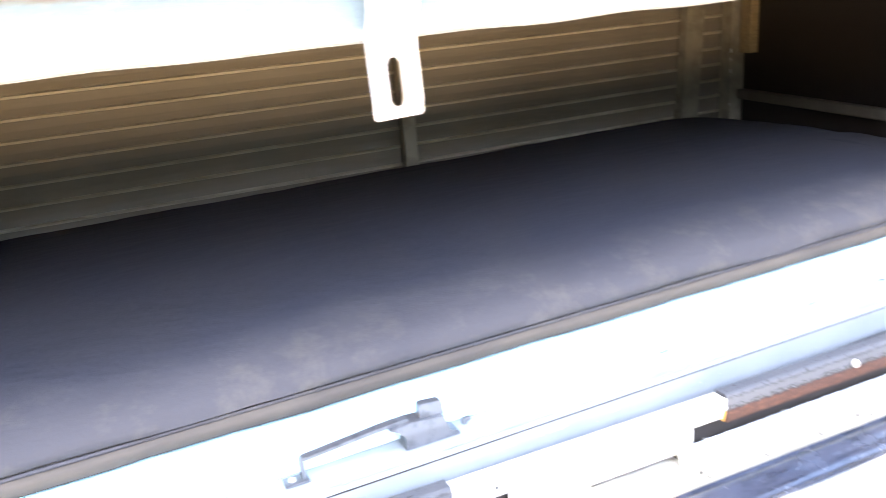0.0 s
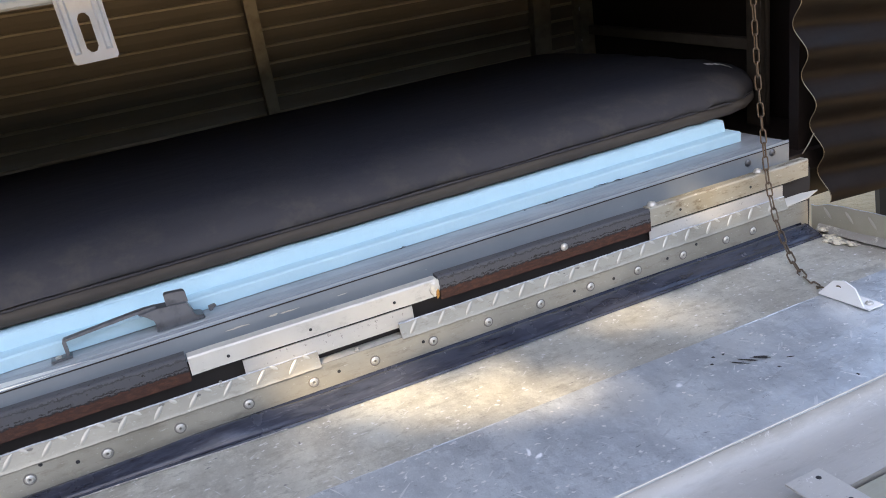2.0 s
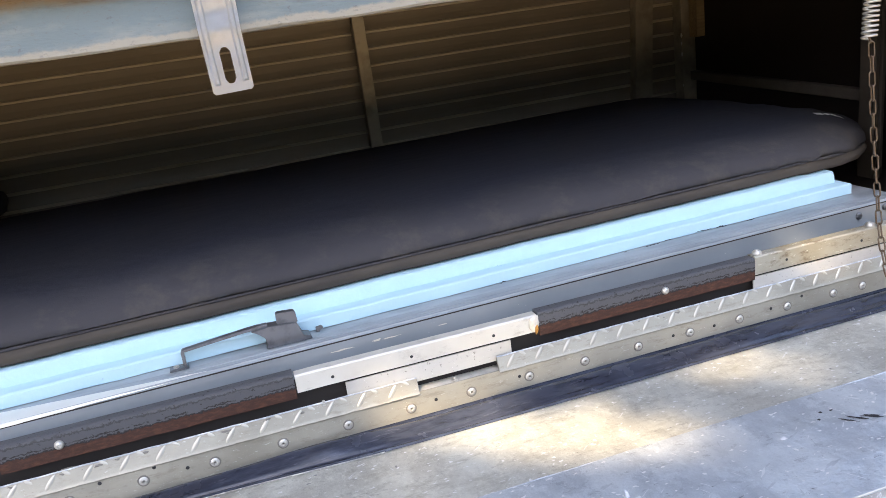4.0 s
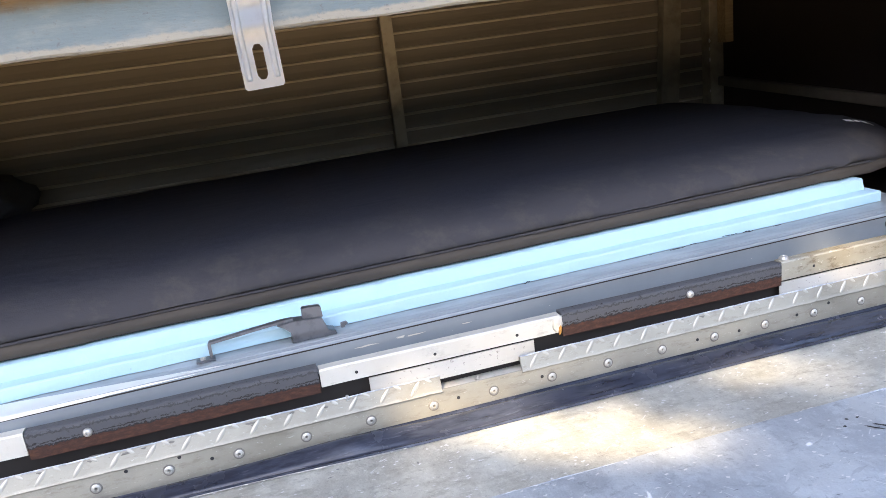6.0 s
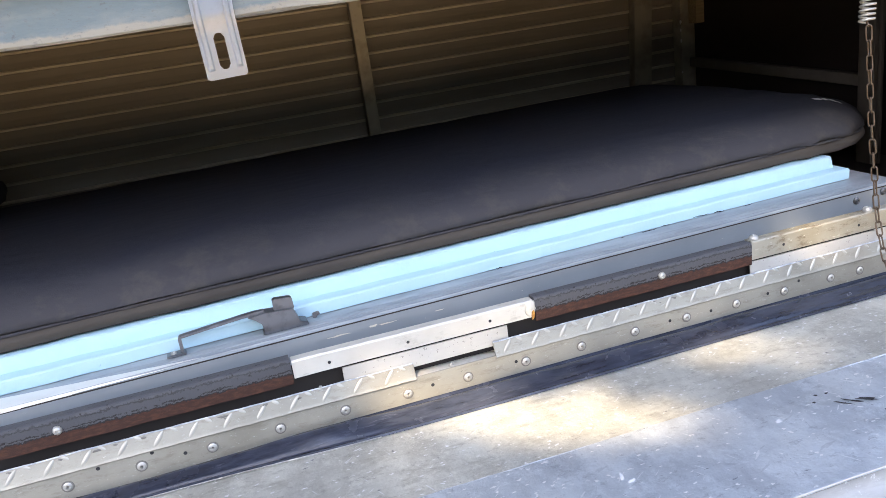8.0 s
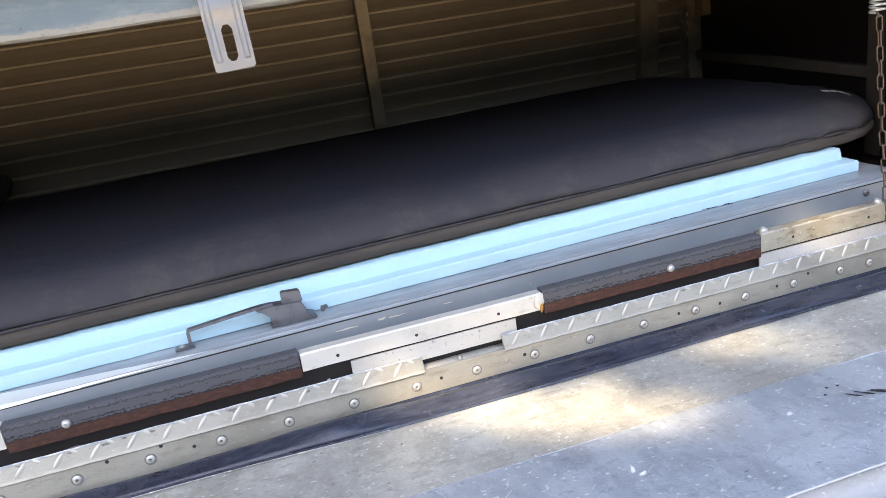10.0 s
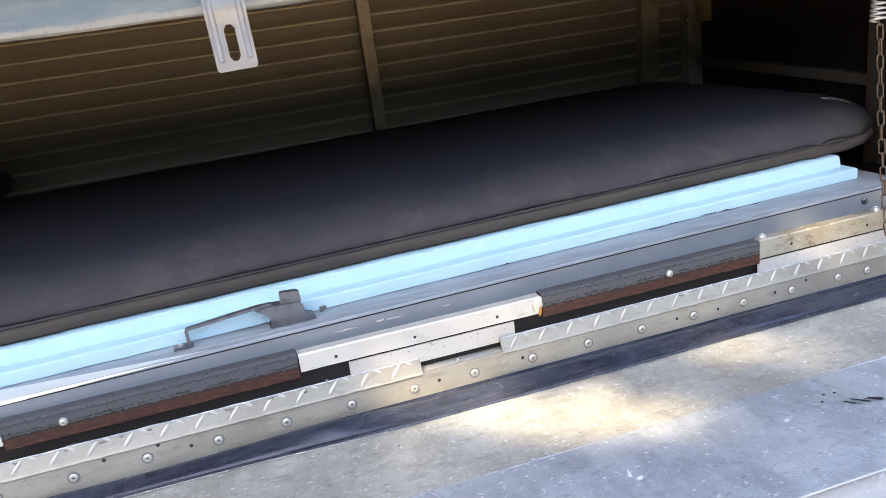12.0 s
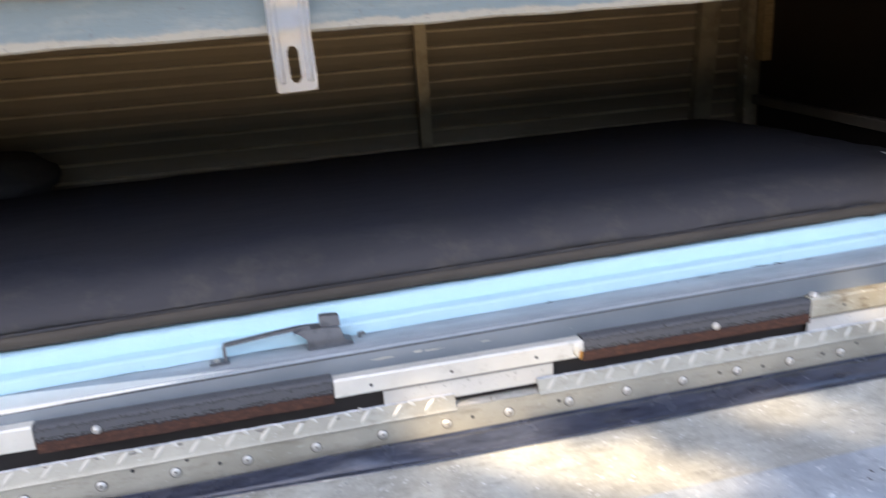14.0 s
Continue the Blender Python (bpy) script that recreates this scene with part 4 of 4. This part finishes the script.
rows = []
for k in range(nf + 1):
    y = -0.03 - 0.56 * k / nf
    w = 0.010 + 0.003 * noise.noise((y * 12, 2, 2))
    rows.append([fold.verts.new(p) for p in ((TX1 - 0.0015, y, 0.016 + 0.002 * noise.noise((y * 14, 7, 1))), (TX1 - 0.004, y, 0.0145 + 0.002 * noise.noise((y * 14, 7, 1))), (TX1 - w, y, 0.0065), (TX1 - w - 0.001, y, 0.0045))])
for a, b in zip(rows, rows[1:]):
    for i in range(3):
        fold.faces.new((a[i], a[i + 1], b[i + 1], b[i]))
smooth(part("inner_fold", fold, grime_m, door, "grimy folded joint along the side flange"), 70)
tread(side_flange, [pose(TX1 - 0.0018, -0.05 - 0.047 * k, 0.040, 0, -90, 0) @ pose(0, 0, 0, 0, 0, 40) for k in range(12)])
for k, (x, y, z, r) in enumerate(((1.448, -0.074, 0.004, 0.011), (1.440, -0.098, 0.003, 0.012), (1.444, -0.122, 0.003, 0.008), (1.456, -0.050, 0.010, 0.007), (1.432, -0.080, 0.002, 0.007))):
    bm = bmesh.new()
    bmesh.ops.create_icosphere(bm, subdivisions=3, radius=1)
    for v in bm.verts:
        v.co = Vector((v.co.x * r, v.co.y * r * 1.3, v.co.z * 0.0028)) * (1 + 0.7 * noise.noise(v.co * 1.6 + Vector((k * 5, 0, 0))))
    smooth(part("sealant_lump", bm, lump_m, door, "dirty cream sealant lump in the corner"), 80).matrix_basis = pose(x, y, z)

# chain tab
tab = bmesh.new()
box(1.238, 1.268, -0.325, -0.235, 0.006, 0.0085, 0.0006, tab)
side = [(-0.235, 0.0085), (-0.315, 0.0085), (-0.300, 0.034), (-0.283, 0.041), (-0.262, 0.036)]
vs = [[tab.verts.new((x, y, z)) for y, z in side] for x in (1.238, 1.2405)]
for i in range(len(side)):
    j = (i + 1) % len(side)
    tab.faces.new((vs[0][i], vs[0][j], vs[1][j], vs[1][i]))
tab.faces.new(vs[0][::-1])
tab.faces.new(vs[1])
chain_tab = part("chain_tab", tab, white_m, door, "pale painted steel tab that holds the chain")
tb = smooth(part("tab_rivet", dome(0.006, 0.004), rivet_m, chain_tab))
tb.matrix_basis = pose(1.254, -0.312, 0.0085)

# hasp plate at the outer edge
bm = box(0.852, 0.900, -0.610, -0.540, 0.002, 0.005, 0.0008)
box(0.852, 0.900, -0.612, -0.609, -0.0145, 0.003, bm=bm)
hasp = part("hasp_plate", bm, frame_m, door, "grey steel catch plate with two holes")
for hx, hy in ((0.886, -0.553), (0.884, -0.595)):
    h = part("screw_hole", dome(0.0031, 0.0005, 12), mark_m, hasp)
    h.matrix_basis = pose(hx, hy, 0.005)
part("catch_base", box(0.785, 0.818, -0.616, -0.548, -0.0165, -0.0115, 0.0008), frame_m, door)
part("catch_edge", tube([(0.785, -0.548, -0.0118), (0.785, -0.616, -0.0118)], 0.0018, 6), chalk_m, door)
weld = bmesh.new()
for k in range(9):
    tube([(0.902 + 0.002 * (k % 2), -0.550 - 0.007 * k, -0.016), (0.902, -0.550 - 0.007 * k, -0.011)], 0.0040, 6, bm=weld)
part("weld_bead", weld, rivet_m, door)


def smudge(name, x, y, w, d, turn, mat, seed):
    """A flat ragged mark on the outer sheet."""
    bm = bmesh.new()
    mid = bm.verts.new((0, 0, 0))
    ring = []
    for k in range(24):
        a = 2 * math.pi * k / 24
        r = 0.65 + 0.5 * noise.noise((math.cos(a) * 1.6, math.sin(a) * 1.6, seed))
        ring.append(bm.verts.new((w * r * math.cos(a), d * r * math.sin(a), 0)))
    for k in range(24):
        bm.faces.new((mid, ring[k], ring[(k + 1) % 24]))
    ob = part(name, bm, mat, door)
    ob.matrix_basis = pose(x, y, 0.0056, 0, 0, turn)


for k, (x, y, w, d, a) in enumerate(((1.028, -0.320, 0.020, 0.0030, -14), (1.046, -0.326, 0.020, 0.0050, -4), (1.014, -0.319, 0.016, 0.0022, -18), (1.075, -0.350, 0.008, 0.0018, 8))):
    smudge("black_mark", x - 0.016, y, w, d * 1.25, a - 34, mark_m, 30 + k)
for k, (x, y) in enumerate(((1.0, -0.285), (1.015, -0.288), (0.985, -0.30), (1.045, -0.36), (1.10, -0.435))):
    smudge("black_mark", x - 0.016, y, 0.004, 0.003, 20 * k, mark_m, 3 + k)
smudge("white_scuff", 0.664, -0.325, 0.012, 0.004, 70, chalk_m, 11)
smudge("white_scuff", 0.670, -0.338, 0.009, 0.004, 20, chalk_m, 12)
smudge("white_scuff", 0.90, -0.315, 0.008, 0.005, 10, chalk_m, 13)
smudge("white_scuff", 1.30, -0.36, 0.018, 0.005, 30, chalk_m, 14)


# ---- chain, spring, bracket ----
def bezier(points, steps):
    """Points along a smooth line through the given ones, at even distances."""
    p = [Vector(q) for q in points]
    p = [p[0] * 2 - p[1]] + p + [p[-1] * 2 - p[-2]]
    out = []
    for i in range(1, len(p) - 2):
        for s in range(60):
            t = s / 60
            a, b, c, d = p[i - 1:i + 3]
            out.append(0.5 * ((2 * b) + (c - a) * t + (2 * a - 5 * b + 4 * c - d) * t * t + (3 * b - a - 3 * c + d) * t ** 3))
    out.append(p[-2])
    dist = [0]
    for a, b in zip(out, out[1:]):
        dist.append(dist[-1] + (b - a).length)
    n = max(2, round(dist[-1] / steps))
    res = []
    for k in range(n + 1):
        w = dist[-1] * k / n
        j = min(range(len(dist)), key=lambda i: abs(dist[i] - w))
        res.append(out[j])
    return res


def link_mesh(length, width, wire):
    half, r = length / 2 - width / 2, width / 2 - wire
    pts = [(half + r * math.cos(a), r * math.sin(a), 0) for a in (radians(-90 + 22.5 * k) for k in range(9))]
    pts += [(-half + r * math.cos(a), r * math.sin(a), 0) for a in (radians(90 + 22.5 * k) for k in range(9))]
    return tube(pts, wire, 6, True)


chain = empty("chain", Matrix(), "rusty steel chain hanging from a coil spring", "chain")
line = bezier([(1.370, 0.685, 1.172), (1.373, 0.677, 1.02), (1.373, 0.665, 0.92), (1.364, 0.645, 0.84), (1.341, 0.600, 0.775), (1.300, 0.520, 0.730), (1.264, 0.440, 0.727), (1.240, 0.376, 0.757)], 0.0242)
first = None
for k, (a, b) in enumerate(zip(line, line[1:])):
    mid, d = (a + b) / 2, (b - a).normalized()
    q = d.to_track_quat("X", "Z").to_matrix().to_4x4()
    m = Matrix.Translation(mid) @ q @ pose(0, 0, 0, 45 + 90 * (k % 2), 0, 0)
    if first is None:
        first = smooth(part("link", link_mesh(0.0298, 0.0124, 0.00150), chain_m, chain), 80)
        first.matrix_basis = m
    else:
        spread(first, chain, [m])

spring = empty("coil_spring", Matrix(), "coil spring hanging from the header with the chain hooked on", "spring")
s0, s1 = Vector((1.370, 0.690, 1.178)), Vector((1.388, 0.700, 1.312))
ax = (s1 - s0).normalized()
e1 = ax.orthogonal().normalized()
e2 = ax.cross(e1)
turns = 17
pts = [s0 + (s1 - s0) * (i / (turns * 12)) + 0.0115 * (math.cos(2 * math.pi * i / 12) * e1 + math.sin(2 * math.pi * i / 12) * e2) for i in range(turns * 12 + 1)]
smooth(part("coil", tube(pts, 0.0021, 6), rivet_m, spring), 80)
smooth(part("hook", tube([s1, s1 + Vector((0.004, 0, 0.016)), s1 + Vector((0.002, 0.008, 0.035)), s1 + Vector((0.002, 0.030, 0.040))], 0.003, 8), chain_m, spring, "rusty hook"), 80)
smooth(part("end_hook", tube([s0 + Vector((0, 0, 0.004)), s0 + Vector((0, -0.004, -0.006)), line[0]], 0.0022, 6), chain_m, spring), 80)


def slotted_bracket():
    """A pressed strap, cranked below its fixing, with a long slot at the free end."""
    thing = empty("slotted_bracket", pose(0.3195, 0.712, 1.253, 0, -2.0, 2), "zinc-plated slotted steel bracket hanging from the header", "bracket")
    # centre line (y offset, z) from the tip up
    cl = [(0.0, 0.0), (0.0, 0.030), (0.0, 0.060), (-0.001, 0.078), (-0.005, 0.088), (-0.012, 0.098), (-0.017, 0.106), (-0.020, 0.118), (-0.020, 0.140), (-0.012, 0.152), (-0.003, 0.158), (0.0, 0.175)]
    bm = bmesh.new()
    xs = [-0.0275, -0.0235, -0.021, -0.017, -0.0145, -0.0072, -0.0036, 0.0, 0.0036, 0.0072, 0.0145, 0.017, 0.021, 0.0235, 0.0275]
    ridge = {-0.0275: 0.0015, 0.0275: 0.0015, -0.021: 0.0045, -0.017: 0.0045, 0.017: 0.0045, 0.021: 0.0045}
    zs = []
    for (ya, za), (yb, zb) in zip(cl, cl[1:]):
        steps = 10 if zb <= 0.0601 else 1
        zs += [(ya + (yb - ya) * s / steps, za + (zb - za) * s / steps) for s in range(steps)]
    zs.append(cl[-1])
    rows = []
    for y, z in zs:
        row = []
        for x in xs:
            taper = 0.88 if (z == 0 and abs(x) > 0.023) else 1
            row.append(bm.verts.new((x * taper, y - ridge.get(x, 0) * (0.012 < z), z)))
        rows.append(row)
    # the slot's ends are half round
    for (y, z), row in zip(zs, rows):
        for end, way in ((0.018, -1), (0.054, 1)):
            k = round((z - end) * way / 0.003)
            if 0 <= k < (5 if way < 0 else 2) and abs(z - end - way * 0.003 * k) < 0.0005:
                for v in row[5:10]:
                    v.co.z += way * 0.0062 * (1 - k / 5) * math.sqrt(max(0, 1 - (v.co.x / 0.0072) ** 2))
    for j in range(len(rows) - 1):
        z = (zs[j][1] + zs[j + 1][1]) / 2
        for i in range(len(xs) - 1):
            if i in (5, 6, 7, 8) and 0.0175 < z < 0.054:
                continue
            bm.faces.new((rows[j][i], rows[j][i + 1], rows[j + 1][i + 1], rows[j + 1][i]))
    bmesh.ops.solidify(bm, geom=bm.faces[:], thickness=0.0022)
    smooth(part("strap", bm, strap_m, thing), 35)
    for sx in (-0.015, 0.015):
        s = part("screw", dome(0.0032, 0.002, 10), gap_m, thing)
        s.matrix_basis = pose(sx, -0.0035, 0.166, 90, 0, 0)


slotted_bracket()

# raised hatch above the header
hatch = empty("raised_hatch", pose(0, 0.690, 1.424, 112, 0, 0), "raised dark violet metal hatch above the opening", "hatch")
part("edge_rail", box(-0.75, 1.56, -0.012, 0.016, -0.016, 0.016, 0.003), hatch_m, hatch)
part("panel", box(-0.75, 1.56, 0.0165, 0.62, -0.010, 0.004, 0.001), hatch_m, hatch)
part("drip_edge", tube([(-0.75, 0.0, 0.0), (1.56, 0.0, 0.0)], 0.002, 6), zinc_m, hatch).matrix_basis = pose(0, -0.012, -0.016)

# ---- corrugated iron beside the opening ----
sheet = empty("corrugated_sheet", Matrix(), "dark brown corrugated iron sheet with a single bolt", "corrugated sheet")
bm = bmesh.new()
CP, CA = 0.1005, 0.0125
nz, cols = 110, 14
rows = []
for j in range(nz + 1):
    z = 0.722 + (1.62 - 0.722) * j / nz
    left = 1.590 - 0.235 * (z - 0.728)
    left = max(left, 1.50)
    right = 1.878 - 0.21 * (z - 0.70)
    row = []
    for i in range(cols + 1):
        x = left + (right - left) * i / cols
        row.append(bm.verts.new((x, 0.712 + CA * math.cos(2 * math.pi * (z - 0.888 + 0.02 * i / cols) / CP), z - 0.012 * i / cols)))
    rows.append(row)
for a, b in zip(rows, rows[1:]):
    for i in range(cols):
        bm.faces.new((a[i], a[i + 1], b[i + 1], b[i]))
bmesh.ops.solidify(bm, geom=bm.faces[:], thickness=0.0012)
smooth(part("iron", bm, iron_m, sheet), 50)
rim = []
for j in range(nz + 1):
    z = 0.722 + 0.898 * j / nz
    rim.append((1.5895 - min(0.235 * (z - 0.728), 0.09), 0.712 + CA * math.cos(2 * math.pi * (z - 0.888) / CP), z))
smooth(part("cut_edge", tube(rim, 0.0009, 5), edge_m, sheet, "bright cut edge"), 80)
b = smooth(part("roofing_bolt", dome(0.009, 0.008), rivet_m, sheet))
b.matrix_basis = pose(1.742, 0.698, 0.944, 90, 0, 0)

smooth(part("tie_wire", tube([(1.550, 0.712, 0.876), (1.530, 0.706, 0.860), (1.507, 0.700, 0.846)], 0.0012, 6), edge_m, sheet, "thin bent tie wire"), 80)

# end wall of the box behind the sheet
outer = part("wall_end", box(X1 + 0.032, X1 + 0.05, 0.735, YB + 0.03, 0.76, ZC + 0.03, 0.002), iron_m)
tagged(outer, "dark outer end wall of the box", "wall", kind="structure")
chassis = part("chassis", box(X0, 1.50, 0.80, 1.70, 0.42, 0.788, 0.01), black_m)
tagged(chassis, "black steel chassis under the box", "chassis", kind="structure")
for x in (-0.7, 1.3):
    leg = part("support_leg", box(x - 0.04, x + 0.04, 0.95, 1.03, 0.0, 0.42, 0.004), black_m)
    tagged(leg, "black square steel support leg under the chassis", "leg", "support legs")

# things beyond the corrugated sheet
stand = empty("trestle_stand", pose(2.97, 1.62, 0), "dark steel trestle stand on the ground", "stand")
part("leg", tube([(0.0, 0.0, 0.0), (-0.05, 0.02, 0.62)], 0.042, 8), black_m, stand)
part("leg", tube([(0.27, 0.05, 0.0), (0.15, 0.03, 0.62)], 0.045, 8), black_m, stand)
part("brace", tube([(0.01, 0.0, 0.22), (0.14, 0.03, 0.52)], 0.007, 6), black_m, stand)
part("top_bar", box(-0.12, 0.40, -0.03, 0.07, 0.60, 0.66, 0.006), black_m, stand)
bar = part("red_bar", tube([(2.95, 1.62, 0.76), (3.71, 1.9, 0.80)], 0.035, 10), red_m)
tagged(bar, "faded red steel bar lying across the stand", "bar")
part("bar_rest", box(-0.02, 0.10, -0.04, 0.04, 0.66, 0.727, 0.004), black_m, stand)


# ---- unseen tree added to shade the place, behind the camera towards the sun ----
def shade_tree():
    mid = Vector((0.6, 0.5, 0.8)) + SUN_FROM * 10.0
    eu = SUN_FROM.cross(Vector((0, 0, 1))).normalized()
    ev = SUN_FROM.cross(eu)
    rng = random.Random(5)
    # holes cut through the crown to let sun reach chosen spots
    sun_holes = [((0.64, 0.538, 0.72), 0.27, 0.062), ((1.02, 0.552, 0.72), 0.22, 0.036), ((1.28, 0.66, 0.835), 0.14, 0.030), ((1.44, 0.54, 0.75), 0.03, 0.045)]
    sun_holes = [((Vector(p) - mid).dot(eu), (Vector(p) - mid).dot(ev), a, b) for p, a, b in sun_holes]
    tree = empty("tree", pose(mid.x - 0.5, mid.y - 0.6, 0), "unseen leafy tree added to shade and dapple the scene", "tree")
    clumps = [(rng.uniform(-2.3, 2.3), rng.uniform(-1.7, 1.7), rng.uniform(-0.9, 0.9)) for _ in range(120)]
    verts, faces = [], []
    for k in range(36000):
        wide = 2.4 if k % 3 else 1.5
        u, v, w = rng.uniform(-wide, wide), rng.uniform(-0.75 * wide, 0.75 * wide), rng.gauss(0, 0.5)
        if any(((u - a) / ra) ** 2 + ((v - b) / rb) ** 2 < 1.15 for a, b, ra, rb in sun_holes) and rng.random() < 0.985:
            continue
        c = mid + eu * u + ev * v + SUN_FROM * w
        d = Vector((rng.gauss(0, 1), rng.gauss(0, 1), rng.gauss(0, 0.5))).normalized()
        sd = d.cross(Vector((rng.gauss(0, 0.5), rng.gauss(0, 0.5), 1))).normalized()
        n = len(verts)
        l, wd = rng.uniform(0.055, 0.085), rng.uniform(0.03, 0.045)
        verts += [c - d * l, c - d * l * 0.1 + sd * wd, c + d * l, c - d * l * 0.1 - sd * wd]
        faces.append((n, n + 1, n + 2, n + 3))
    me = bpy.data.meshes.new("crown")
    me.from_pydata([v - tree.matrix_basis.translation for v in verts], [], faces)
    me.materials.append(leaf_m.m)
    crown = new("crown", me)
    crown.parent = tree
    base = Vector((0, 0, 0))
    top = mid - tree.matrix_basis.translation
    bm = bmesh.new()
    for k in range(7):
        a = base.lerp(top, k / 9) + Vector((0.06 * math.sin(k), 0.05 * math.cos(k * 1.7), 0))
        b = base.lerp(top, (k + 1) / 9) + Vector((0.06 * math.sin(k + 1), 0.05 * math.cos((k + 1) * 1.7), 0))
        tube([a, b], 0.15 - 0.012 * k, 9, bm=bm)
    part("trunk", bm, bark_m, tree)
    bm = bmesh.new()
    fork = base.lerp(top, 7 / 9) + Vector((0.06 * math.sin(7), 0.05 * math.cos(7 * 1.7), 0))
    for cu, cv, cw in clumps[::3]:
        end = eu * cu + ev * cv + SUN_FROM * cw + top
        elbow = fork.lerp(end, 0.5) + Vector((0, 0, 0.12))
        path = [fork.lerp(elbow, t / 9) for t in range(10)] + [elbow.lerp(end, t / 9) for t in range(10)]
        if any((((p - top).dot(eu) - a) / (ra + 0.04)) ** 2 + (((p - top).dot(ev) - b) / (rb + 0.04)) ** 2 < 1.2 for p in path for a, b, ra, rb in sun_holes):
            continue
        tube([fork, elbow, end], 0.018, 5, bm=bm)
    part("limbs", bm, bark_m, tree)


shade_tree()


# ---- unseen distant trees, added to block low sky and close the view behind the camera ----
hedge = bmesh.new()
top = []
for k in range(121):
    a = radians(150 + 240 * k / 120)
    r = 16 + 1.5 * noise.noise((k * 0.4, 1, 1))
    h = 6.5 + 1.8 * noise.noise((k * 0.35, 5, 2))
    top.append([hedge.verts.new((r * math.cos(a), r * math.sin(a), z)) for z in (-0.1, 0.35 * h, 0.75 * h, h)] + [hedge.verts.new(((r + 3) * math.cos(a), (r + 3) * math.sin(a), z)) for z in (h * 0.9, -0.1)])
for a, b in zip(top, top[1:]):
    for i in range(5):
        hedge.faces.new((a[i], b[i], b[i + 1], a[i + 1]))
hedge = part("backdrop", hedge, woods_m)
tagged(hedge, "unseen distant belt of green trees added to block low sky", "backdrop", kind="structure")
